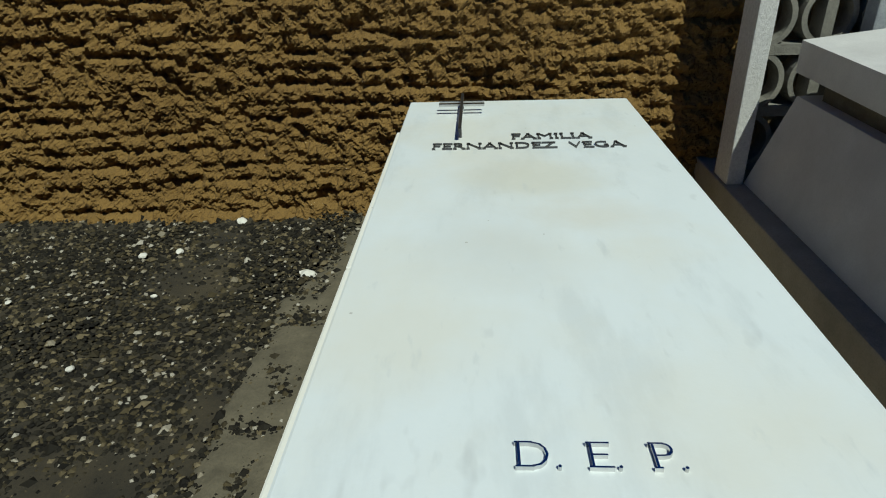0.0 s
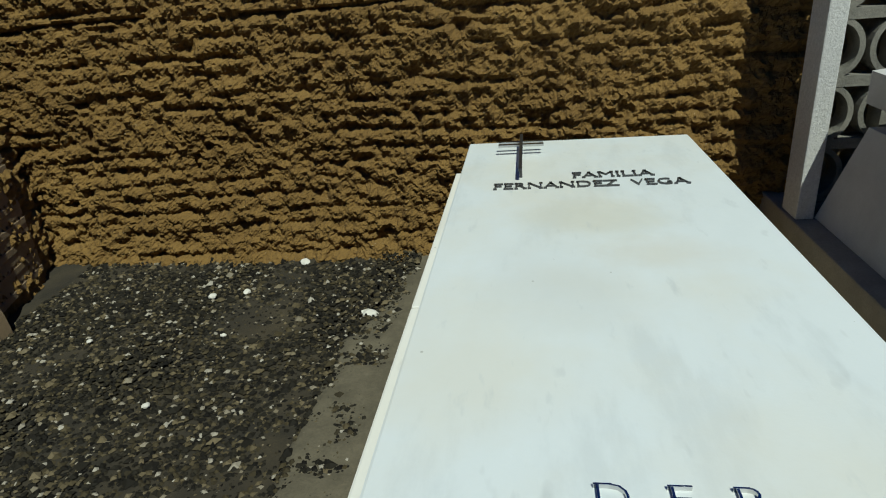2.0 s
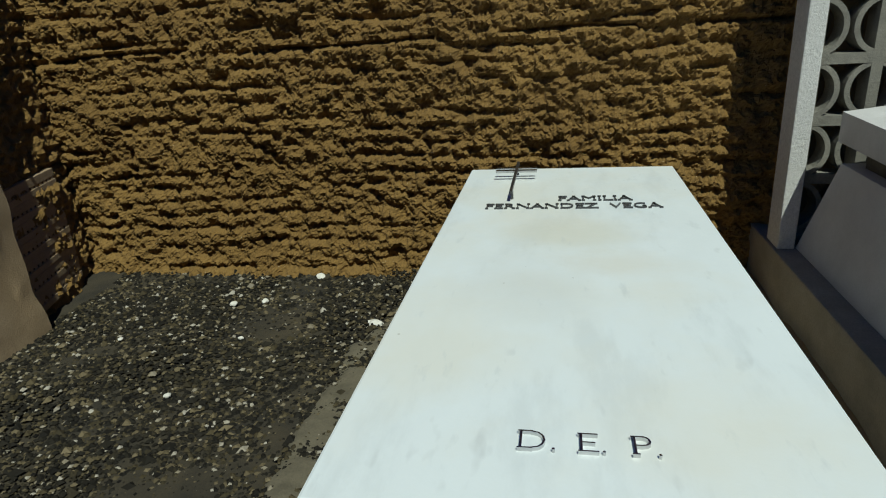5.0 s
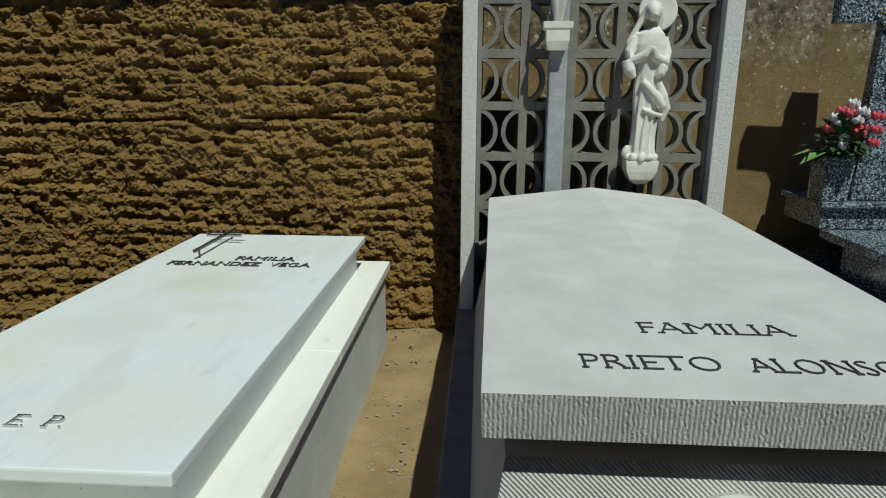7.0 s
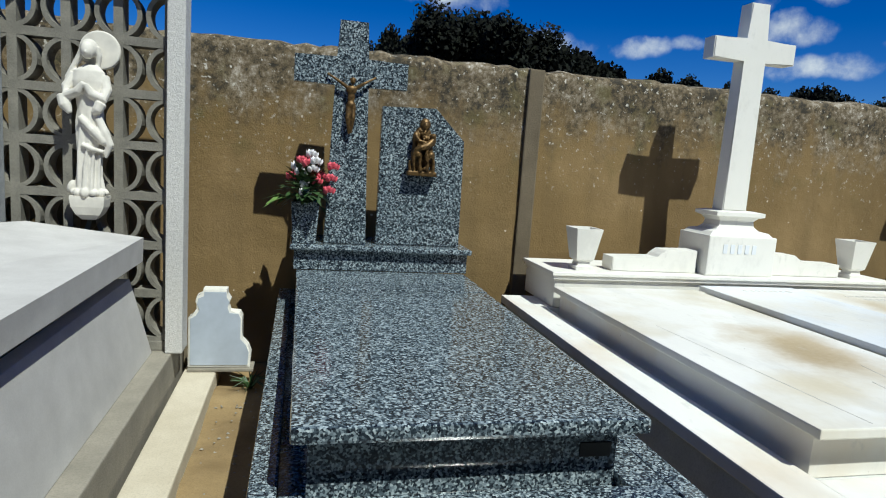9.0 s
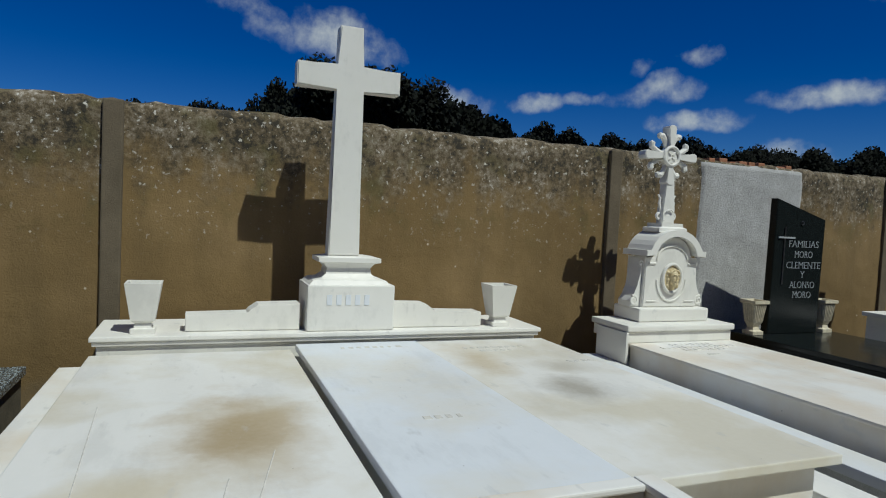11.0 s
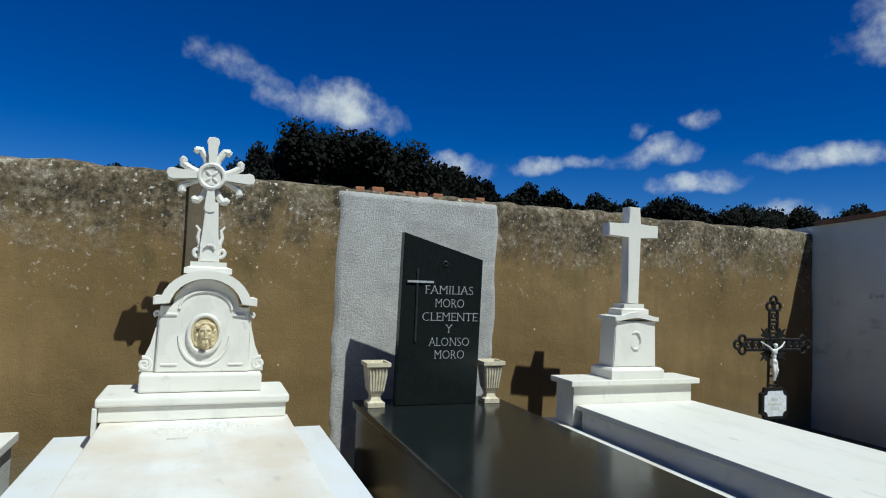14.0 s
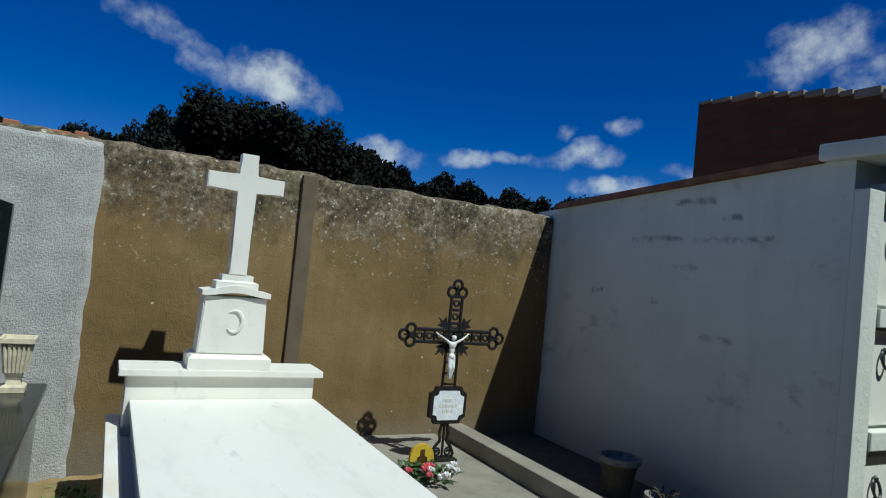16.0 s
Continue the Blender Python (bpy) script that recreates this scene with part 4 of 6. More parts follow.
def build_limestone_tomb():
    t = thing("limestone_tomb", "grey dressed limestone tomb with a thick gabled lid", "tomb", (1.75, 1.5, 0))
    part("plinth", box(1.10, 2.425, 0.24, 3.10, -0.03, 0.33, bev=0.01), CEMENT, t, "grey cement plinth")
    bm = bmesh.new()
    add_box(bm, 1.20, 2.325, 0.42, 2.72, 0.33, 0.765, bev=0.004, taper=(0.075, 0.15))
    body = part("body", bm, LIME, t, "slanting limestone sides, the end combed with tooling")
    body.data.materials.append(LIME_COMBED)
    for p in body.data.polygons:
        if p.normal.y < -0.8:
            p.material_index = 1
    # recessed neck; its dark cement puts the lid's shadow into the colour
    part("neck", box(1.33, 2.19, 0.64, 2.48, 0.765, 0.853, bev=0.0), CEMENT_DARK, t)
    # lid whose ridge rises to a gable at the head end
    bm = bmesh.new()
    lo = [bm.verts.new(v) for v in ((1.225, 0.49, 0.852), (2.285, 0.49, 0.852), (2.305, 2.60, 0.852), (1.262, 2.60, 0.852))]
    a, b, c, d = [bm.verts.new(v) for v in ((1.222, 0.485, 0.948), (2.29, 0.485, 0.948), (2.308, 2.60, 0.975), (1.262, 2.60, 0.975))]
    top = bm.verts.new((1.775, 2.60, 1.035))
    mid = bm.verts.new((1.765, 1.25, 0.962))
    bm.faces.new(lo[::-1])
    bm.faces.new((lo[0], lo[1], b, a))
    bm.faces.new((lo[1], lo[2], c, b))
    bm.faces.new((lo[2], lo[3], d, top, c))
    bm.faces.new((lo[3], lo[0], a, d))
    for tri in ((a, b, mid), (b, c, mid), (c, top, mid), (top, d, mid), (d, a, mid)):
        bm.faces.new(tri)
    lid = part("lid", bm, LIME, t, "smooth grey limestone lid")
    lid.data.materials.append(LIME_TOOLED)
    for p in lid.data.polygons:
        if p.normal.y < -0.5:
            p.material_index = 1
    for words, x, y, w in (("FAMILIA", 1.765, 0.796, 0.34), ("PRIETO", 1.572, 0.602, 0.28), ("ALONSO", 1.928, 0.602, 0.31)):
        text_mesh(words, 0.10, (x, y, 0.9488 + (y - 0.485) * 0.0165), (0.95, 0, 0), 0.0028, INK, t, label="engraved black letters", width=w)
    # daisy wreath on the foot of the tomb
    rng = random.Random(6)
    wreath = thing("stone_wreath", "carved grey stone wreath of daisies on a tomb", "wreath", (1.735, 0.46, 0.50))
    cx, cz, R = 1.735, 0.595, 0.10
    bm = bmesh.new()
    add_tube(bm, [(cx + R * math.cos(a), 0.465 + (cz + R * math.sin(a) - 0.5) * 0.345, cz + R * math.sin(a)) for a in np.linspace(0, 6.283, 33)[:-1]], 0.026, 8, closed=True)
    part("ring", bm, LIME, wreath)
    for i in range(11):
        a = i * 6.283 / 11
        fx, fz = cx + R * math.cos(a), cz + R * math.sin(a)
        fy = 0.437 + (fz - 0.5) * 0.345
        bm = bmesh.new()
        for j in range(9):
            b = j * 6.283 / 9 + rng.random() * 0.2
            add_blob(bm, (fx + 0.022 * math.cos(b), fy, fz + 0.022 * math.sin(b)), (0.021, 0.006, 0.0075), (0, -math.degrees(b), 0), 1)
        add_blob(bm, (fx, fy - 0.005, fz), (0.009, 0.008, 0.009), sub=1)
        remeshed(part("daisy", bm, LIME, wreath, smooth=True), 0.0028, 0)

    # posts and lattice
    s = thing("lattice_screen", "grey concrete lattice screen between terrazzo posts", "screen", (1.8, 2.8, 0.33))
    for x0, x1 in ((1.115, 1.19), (2.392, 2.48)):
        part("post", box(x0, x1, 2.70, 2.86, 0.33, SCREEN_TOP, bev=0.006), TERRAZZO, s, "speckled white terrazzo post")
    part("top_beam", box(1.115, 2.48, 2.70, 2.86, SCREEN_TOP + 0.002, SCREEN_TOP + 0.08, bev=0.006), TERRAZZO, s)
    w = (2.390 - 1.192) / 5
    z = 0.385
    proto = None
    k = 0
    h = (SCREEN_TOP - 0.002 - z) / 7
    for j in range(7):
        for i in range(5):
            x = 1.192 + i * w
            if proto is None:
                bm = bmesh.new()
                for fx in (0, w - 0.022):
                    add_box(bm, fx, fx + 0.022, 0, 0.11, 0, h, bev=0)
                for fz in (0, h - 0.022):
                    add_box(bm, 0.022, w - 0.022, 0, 0.11, fz, fz + 0.022, bev=0)
                # four quarter rings, one in each corner's opposite, give the petal pattern
                for ccx, ccz in ((0, h / 2), (w, h / 2)):
                    n = 14
                    ro, ri = h * 0.46, h * 0.46 - 0.022
                    a0 = -90 if ccx == 0 else 90
                    ang = [radians(a0 + 180 * q / n) for q in range(n + 1)]
                    outer = [(ccx + ro * 0.92 * math.cos(a), ccz + ro * math.sin(a)) for a in ang]
                    inner = [(ccx + ri * 0.90 * math.cos(a), ccz + ri * math.sin(a)) for a in ang]
                    for q in range(n):
                        add_prism(bm, [outer[q], outer[q + 1], inner[q + 1], inner[q]], 0.002, 0.108)
                proto = mesh_of("lattice_block", bm, LATTICE)
            ob = new("lattice_block", proto)
            ob.parent = s
            ob.location = Vector((x, 2.765, z + j * h)) - s.location
    part("sill", box(1.192, 2.390, 2.755, 2.88, 0.332, 0.384, bev=0.004), LATTICE, s)

    # stone column with crucifix
    c = thing("column_cross", "grey stone column carrying a white crucifix", "cross", (1.6, 2.70, 0.33))
    part("column", box(1.548, 1.636, 2.655, 2.745, 0.335, 2.62, bev=0.010), COLUMN, c)
    part("arm", box(1.30, 1.89, 2.65, 2.74, 2.38, 2.47, bev=0.008), COLUMN, c)
    bm = bmesh.new()
    add_stack(bm, 1.575, 2.625, [(0.045, 0.03, 1.70), (0.055, 0.04, 1.74), (0.055, 0.04, 1.79), (0.07, 0.045, 1.80), (0.07, 0.045, 1.83)])
    part("bracket", bm, STATUE_STONE, c)
    figure_on_cross("crucified_figure", (1.575, 2.61, 1.83), 0.56, STATUE_STONE, "white stone crucified figure on a column")
    # robed statue with a halo: a column of robe rings, folded arms, veil and mantle
    st = bmesh.new()
    x, y, z = 2.035, 2.695, 1.165
    rings = [(0.0, 0.070, 0.052, 0.03), (0.0, 0.058, 0.047, 0.10), (0.002, 0.054, 0.044, 0.20), (0.004, 0.062, 0.048, 0.29), (0.004, 0.063, 0.048, 0.37), (0.006, 0.060, 0.046, 0.43), (0.004, 0.066, 0.046, 0.50), (0.0, 0.078, 0.048, 0.565), (0.002, 0.070, 0.042, 0.615), (0.012, 0.030, 0.028, 0.645)]
    rows = []
    for dx, rx, ry, h in rings:
        rows.append([st.verts.new((x + dx + rx * (1 + 0.07 * math.cos(9 * q) * (h < 0.42)) * math.cos(q), y + ry * (1 + 0.10 * math.cos(9 * q) * (h < 0.42)) * math.sin(q), z + h)) for q in np.linspace(0, 2 * math.pi, 37)[:-1]])
    st.faces.new(rows[0][::-1])
    st.faces.new(rows[-1])
    for r0, r1 in zip(rows, rows[1:]):
        for i in range(36):
            st.faces.new((r0[i], r0[(i + 1) % 36], r1[(i + 1) % 36], r1[i]))
    for i in range(11):
        q = i * 0.571
        add_blob(st, (x + 0.068 * math.cos(q), y + 0.05 * math.sin(q), z + 0.018), (0.022, 0.02, 0.018 + 0.006 * (i % 3)), sub=2)
    add_blob(st, (x - 0.082, y - 0.01, z + 0.045), (0.018, 0.02, 0.035), (0, 20, 0))
    # arms crossed at the breast, wide sleeves
    for pts, rad in (
        ([(-0.062, 0.005, 0.595), (-0.095, -0.01, 0.53), (-0.086, -0.035, 0.485), (-0.03, -0.060, 0.515), (-0.004, -0.070, 0.555)], [0.026, 0.028, 0.030, 0.022, 0.012]),
        ([(0.066, 0.005, 0.595), (0.082, -0.01, 0.53), (0.070, -0.035, 0.478), (0.022, -0.058, 0.505), (0.002, -0.070, 0.550)], [0.026, 0.027, 0.030, 0.022, 0.012]),
        ([(-0.108, -0.03, 0.49), (-0.095, -0.04, 0.44), (-0.072, -0.045, 0.405)], [0.030, 0.030, 0.012]),
        ([(0.064, -0.04, 0.46), (0.05, -0.05, 0.425), (0.03, -0.05, 0.41)], [0.030, 0.024, 0.010]),
        # veil falling from the head over one shoulder
        ([(-0.010, 0.002, 0.735), (-0.038, 0.008, 0.69), (-0.066, 0.008, 0.64), (-0.098, 0.008, 0.58), (-0.108, 0.004, 0.50)], [0.028, 0.019, 0.015, 0.013, 0.008]),
        # mantle swung across the hip
        ([(-0.03, -0.045, 0.39), (0.03, -0.055, 0.33), (0.075, -0.04, 0.275), (0.108, -0.02, 0.255)], [0.016, 0.022, 0.022, 0.012]),
        ([(0.045, -0.03, 0.40), (0.078, -0.035, 0.32), (0.100, -0.03, 0.26), (0.082, -0.03, 0.195)], [0.018, 0.024, 0.022, 0.008]),
        ([(-0.02, -0.05, 0.255), (0.03, -0.056, 0.235), (0.075, -0.042, 0.225)], [0.010, 0.013, 0.010]),
        # folds of the robe
        ([(-0.040, -0.036, 0.03), (-0.038, -0.037, 0.20), (-0.028, -0.036, 0.38)], [0.010, 0.009, 0.006]),
        ([(-0.012, -0.050, 0.03), (-0.008, -0.046, 0.15), (0.006, -0.050, 0.26)], [0.011, 0.009, 0.006]),
        ([(0.020, -0.048, 0.03), (0.024, -0.044, 0.14), (0.036, -0.046, 0.24)], [0.011, 0.009, 0.006]),
        ([(0.050, -0.032, 0.03), (0.050, -0.030, 0.13), (0.058, -0.032, 0.21)], [0.010, 0.008, 0.006]),
    ):
        add_tube(st, [(x + p, y + q, z + r) for p, q, r in pts], rad, 10)
    # bowed head, hair and chin
    add_blob(st, (x + 0.004, y - 0.030, z + 0.712), (0.031, 0.036, 0.043), (-14, 0, 0), 3)
    add_blob(st, (x + 0.006, y - 0.008, z + 0.724), (0.040, 0.040, 0.046), sub=3)
    add_blob(st, (x + 0.004, y - 0.064, z + 0.700), (0.005, 0.008, 0.009))
    add_tube(st, [(x + 0.040, y - 0.01, z + 0.735), (x + 0.046, y, z + 0.69), (x + 0.040, y + 0.005, z + 0.64)], [0.014, 0.016, 0.012], 8)
    # halo disc
    bmesh.ops.create_cone(st, cap_ends=True, segments=40, radius1=0.098, radius2=0.092, depth=0.016, matrix=pose(x + 0.040, y + 0.040, z + 0.725, 90, 0, 0))
    statue = single("robed_statue", st, STATUE_STONE, "white cast-stone robed statue with round halo on a bracket", "statue")
    remeshed(statue, 0.0036, 3)
    bm = bmesh.new()
    add_stack(bm, 2.035, 2.700, [(0.03, 0.03, 1.045), (0.055, 0.045, 1.07), (0.075, 0.055, 1.11), (0.08, 0.058, 1.15), (0.08, 0.058, 1.165)])
    single("statue_bracket", bm, STATUE_STONE, "small white stone bracket under a statue", "bracket", smooth=False)


def figure_on_cross(name, foot, h, material, label, parent=None):
    """A small crucified figure, plain: body, legs, spread arms, bowed head. h is from foot to hand height."""
    x, y, z = foot
    bm = bmesh.new()
    u = h
    add_tube(bm, [(x - 0.01 * u, y, z), (x - 0.05 * u, y - 0.05 * u, z + 0.26 * u), (x - 0.035 * u, y, z + 0.5 * u)], [0.025 * u, 0.042 * u, 0.055 * u], 8)
    add_tube(bm, [(x + 0.015 * u, y - 0.01 * u, z + 0.01 * u), (x + 0.045 * u, y - 0.06 * u, z + 0.27 * u), (x + 0.035 * u, y, z + 0.5 * u)], [0.025 * u, 0.042 * u, 0.055 * u], 8)
    add_blob(bm, (x, y - 0.005, z + 0.50 * u), (0.085 * u, 0.065 * u, 0.075 * u))
    add_blob(bm, (x + 0.05 * u, y - 0.01, z + 0.44 * u), (0.04 * u, 0.04 * u, 0.09 * u))
    add_blob(bm, (x, y, z + 0.64 * u), (0.070 * u, 0.05 * u, 0.13 * u))
    add_blob(bm, (x, y - 0.005, z + 0.76 * u), (0.095 * u, 0.055 * u, 0.09 * u))
    for s in (-1, 1):
        add_tube(bm, [(x + s * 0.07 * u, y, z + 0.80 * u), (x + s * 0.22 * u, y - 0.01, z + 0.89 * u), (x + s * 0.40 * u, y + 0.01, z + 1.0 * u)], [0.036 * u, 0.027 * u, 0.018 * u], 8)
        add_blob(bm, (x + s * 0.41 * u, y + 0.01, z + 1.01 * u), (0.028 * u, 0.015 * u, 0.03 * u), sub=1)
    add_blob(bm, (x + 0.015 * u, y - 0.035 * u, z + 0.92 * u), (0.05 * u, 0.055 * u, 0.065 * u))
    add_blob(bm, (x + 0.015 * u, y - 0.02 * u, z + 0.945 * u), (0.062 * u, 0.06 * u, 0.03 * u))
    if parent is None:
        ob = single(name, bm, material, label, "statue")
    else:
        ob = part(name, bm, material, parent, label)
    remeshed(ob, 0.011 * u, 1)
    return ob


build_limestone_tomb()


def build_between():
    bm = box(2.447, 2.63, 0.2, 3.3, -0.03, 0.145, bev=0.012)
    single("cement_strip", bm, PALE_CEMENT, "pale sunlit cement strip beside a plinth", "path", "structure")
    # small stepped white cross base leaning at the wall
    out = [(2.47, 0.166), (2.817, 0.166), (2.822, 0.25), (2.805, 0.295), (2.77, 0.335), (2.768, 0.47), (2.755, 0.50), (2.70, 0.505), (2.688, 0.54), (2.70, 0.575), (2.682, 0.605), (2.68, 0.638), (2.55, 0.638), (2.548, 0.61), (2.515, 0.595), (2.508, 0.56), (2.522, 0.52), (2.50, 0.485), (2.47, 0.465)]
    t = thing("broken_cross_base", "chipped blue-grey and white plaster cross base by the wall", "cross base", (2.65, 3.0, 0.15))
    part("body", prism(out, 2.945, 3.03, 0.006), MARBLE_CLEAN, t)
    # blue-grey front, set inside the white outline of the body
    inner = [(2.645 + (x - 2.645) * 0.93, 0.40 + (z - 0.40) * 0.93) for x, z in out]
    part("face", prism(inner, 2.941, 2.9448), BLUE_PLASTER, t, "blue-grey front")
    part("foot", box(2.47, 2.84, 2.92, 3.06, 0.147, 0.165, bev=0.004), CEMENT, t)
    bm = bmesh.new()
    rng = random.Random(9)
    for i in range(26):
        a = rng.random() * 6.28
        add_tube(bm, [(2.83, 2.9, 0.05), (2.83 + 0.05 * math.cos(a), 2.9 + 0.06 * math.sin(a), 0.11), (2.83 + 0.12 * math.cos(a), 2.9 + 0.14 * math.sin(a), 0.08 + rng.random() * 0.06)], [0.004, 0.004, 0.001], 4)
    single("weeds", bm, LEAF, "small dark weeds growing in the gap", "plant", "stuff")


build_between()


# ---- granite tomb ----
def rose(bm_petal, c, r, rng):
    for k in range(9):
        a = k * 2.4
        d = r * (0.15 + 0.09 * k)
        add_blob(bm_petal, (c[0] + d * math.cos(a), c[1] + d * math.sin(a) * 0.8, c[2] + r * 0.25 - 0.05 * r * k), (r * 0.42, r * 0.15, r * 0.5), (20, 0, math.degrees(a) + 90), 1)


def leaf(bm, c, d, L, w):
    d = Vector(d).normalized()
    s = d.cross(Vector((0, 0, 1)))
    s = s.normalized() if s.length > 0.01 else Vector((1, 0, 0))
    c = Vector(c)
    up = s.cross(d)
    a = bm.verts.new(c)
    l1, r1 = bm.verts.new(c + d * L * 0.45 + s * w + up * 0.1 * L), bm.verts.new(c + d * L * 0.45 - s * w + up * 0.1 * L)
    m = bm.verts.new(c + d * L * 0.5 + up * 0.05 * L)
    e = bm.verts.new(c + d * L - up * 0.12 * L)
    bm.faces.new((a, m, l1))
    bm.faces.new((l1, m, e))
    bm.faces.new((a, r1, m))
    bm.faces.new((m, r1, e))


def build_granite_tomb():
    t = thing("granite_tomb", "polished blue-grey speckled granite tomb with wide slab", "tomb", (3.6, 1.7, 0))
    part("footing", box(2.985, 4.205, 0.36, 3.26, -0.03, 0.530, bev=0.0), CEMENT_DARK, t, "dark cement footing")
    rim(t, GRANITE, 2.965, 4.225, 0.34, 3.28, 0.532, 0.580, 0.075, 0.38)
    part("kerb_slab", box(4.026, 4.148, 0.722, 2.898, 0.5365, 0.578, bev=0.002), GRANITE, t)
    part("block", box(3.115, 4.02, 0.80, 2.70, 0.537, 0.735, bev=0.003), GRANITE, t)
    part("bed", box(3.042, 4.148, 0.722, 2.898, 0.5305, 0.536, bev=0), GRANITE, t)
    part("slab", box(3.068, 4.068, 0.705, 2.335, 0.737, 0.784, bev=0.012), GRANITE, t, "polished granite slab with rounded edge")
    part("head_slab", box(3.068, 4.068, 2.339, 2.86, 0.737, 0.786, bev=0.006), GRANITE, t)
    part("head_block", box(3.05, 4.08, 2.84, 3.24, 0.79, 0.905, bev=0.004), GRANITE, t)
    part("head_ledge", box(3.025, 4.10, 2.80, 3.27, 0.907, 0.940, bev=0.012), GRANITE, t)
    part("cross", prism(cross_outline(3.338, 0.942, 2.205, 0.123, 0.079, 3.017, 3.657, 1.85, 2.0), 2.88, 2.95, 0.004), GRANITE, t, "granite cross")
    part("panel", prism([(3.525, 0.942), (4.04, 0.942), (4.03, 1.587), (3.845, 1.768), (3.525, 1.755)], 2.92, 2.98, 0.004), GRANITE, t, "granite panel with a clipped corner")
    figure_on_cross("crucified_figure", (3.335, 2.855, 1.58), 0.32, BRONZE, "bronze crucified figure", t)
    bm = bmesh.new()
    cx, cz, y = 3.77, 1.395, 2.895
    add_box(bm, cx - 0.088, cx + 0.088, y - 0.045, y + 0.025, cz - 0.03, cz - 0.002, bev=0.006)
    for dx, dy, dz, rx, ry, rz in ((0, 0, 0.10, 0.070, 0.02, 0.12), (0.0, 0, 0.20, 0.055, 0.022, 0.07), (0.008, -0.02, 0.262, 0.022, 0.024, 0.028), (0.008, -0.005, 0.272, 0.034, 0.026, 0.040), (-0.045, -0.015, 0.19, 0.022, 0.022, 0.045), (0.055, -0.015, 0.185, 0.022, 0.022, 0.04), (-0.035, -0.04, 0.10, 0.030, 0.030, 0.028), (0.045, -0.035, 0.095, 0.028, 0.028, 0.026), (0.055, -0.04, 0.205, 0.018, 0.02, 0.02)):
        add_blob(bm, (cx + dx, y + dy, cz + dz), (rx, ry, rz))
    for pts, rad in (
        ([(0.055, -0.045, 0.185), (0.02, -0.055, 0.15), (-0.02, -0.06, 0.135), (-0.045, -0.055, 0.125)], [0.014, 0.022, 0.020, 0.013]),
        ([(-0.045, -0.055, 0.13), (-0.058, -0.05, 0.08), (-0.052, -0.045, 0.02)], [0.014, 0.011, 0.008]),
        ([(0.03, -0.055, 0.15), (0.012, -0.06, 0.10), (0.018, -0.055, 0.06)], [0.008, 0.007, 0.006]),
        ([(-0.05, -0.02, 0.21), (-0.03, -0.05, 0.175), (0.02, -0.055, 0.165)], [0.013, 0.011, 0.008]),
        ([(-0.015, -0.05, 0.10), (-0.02, -0.045, 0.05), (-0.012, -0.045, 0.0)], [0.009, 0.010, 0.012]),
        ([(0.025, -0.05, 0.09), (0.03, -0.045, 0.04), (0.026, -0.045, 0.0)], [0.009, 0.010, 0.012]),
        ([(0.06, -0.04, 0.09), (0.066, -0.035, 0.04), (0.064, -0.035, 0.0)], [0.009, 0.010, 0.012]),
        ([(-0.075, -0.03, 0.06), (-0.075, -0.03, 0.03), (-0.07, -0.03, 0.0)], [0.008, 0.011, 0.012]),
    ):
        add_tube(bm, [(cx + p, y + q, cz + r) for p, q, r in pts], rad, 8)
    rng = random.Random(15)
    for i in range(60):
        h = rng.random() ** 1.2
        w = 0.078 * (1 - h) + 0.030 * h
        q = rng.uniform(-1, 1)
        r = rng.uniform(0.006, 0.013)
        add_blob(bm, (cx + q * w, y - 0.045 + 0.03 * abs(q) + 0.012 * h, cz + 0.005 + 0.235 * h), (r, 0.012, r * rng.uniform(0.8, 2.2)), (0, rng.uniform(-50, 50), 0), 1)
    rel = part("relief", bm, BRONZE, t, "bronze seated pieta relief")
    remeshed(rel, 0.0034, 0)
    part("name_plate", box(3.90, 4.00, 0.796, 0.802, 0.63, 0.675, bev=0.002), IRON, t, "small dark maker's plate")
    v = thing("granite_vase", "square granite vase of artificial roses on a tomb ledge", "vase", (3.105, 2.90, 0.94))
    part("body", stack(3.105, 2.90, [(0.065, 0.065, 0.942), (0.078, 0.078, 1.18), (0.062, 0.062, 1.18), (0.055, 0.055, 1.10)]), GRANITE, v)
    rng = random.Random(21)
    bm = bmesh.new()
    for i in range(130):
        d = Vector((rng.gauss(0, 1), rng.gauss(0, 1) - 0.3, rng.gauss(0.3, 0.7))).normalized()
        leaf(bm, Vector((3.11, 2.87, 1.24)) + d * rng.uniform(0.02, 0.13), d, rng.uniform(0.05, 0.10), 0.026)
    b = thing("rose_bouquet", "bunch of red and white artificial roses with dark leaves", "flowers", (3.11, 2.88, 1.17))
    part("leaves", bm, LEAF, b)
    bm = bmesh.new()
    for d in ((-1, -0.3, -0.25), (-0.9, 0.1, 0.0), (-0.8, -0.5, -0.1)):
        leaf(bm, (3.03, 2.83, 1.20), d, 0.17, 0.045)
    part("broad_leaf", bm, LEAF_LIGHT, b, "pale green broad leaf")
    bm = bmesh.new()
    for i in range(8):
        add_tube(bm, [(3.105, 2.9, 1.12), (3.105 + rng.uniform(-0.08, 0.08), 2.88, 1.32)], 0.003, 5)
    part("stems", bm, LEAF, b)
    heads = [(0.0, 0.22, 0), (-0.04, 0.17, 1), (0.045, 0.235, 1), (0.03, 0.19, 1), (-0.085, 0.14, 0), (-0.06, 0.20, 1), (0.08, 0.15, 0), (0.13, 0.14, 0), (0.14, 0.21, 0), (0.05, 0.12, 0), (-0.01, 0.10, 1), (-0.03, 0.235, 0), (0.12, 0.07, 0), (-0.01, 0.05, 1), (0.02, 0.275, 1)]
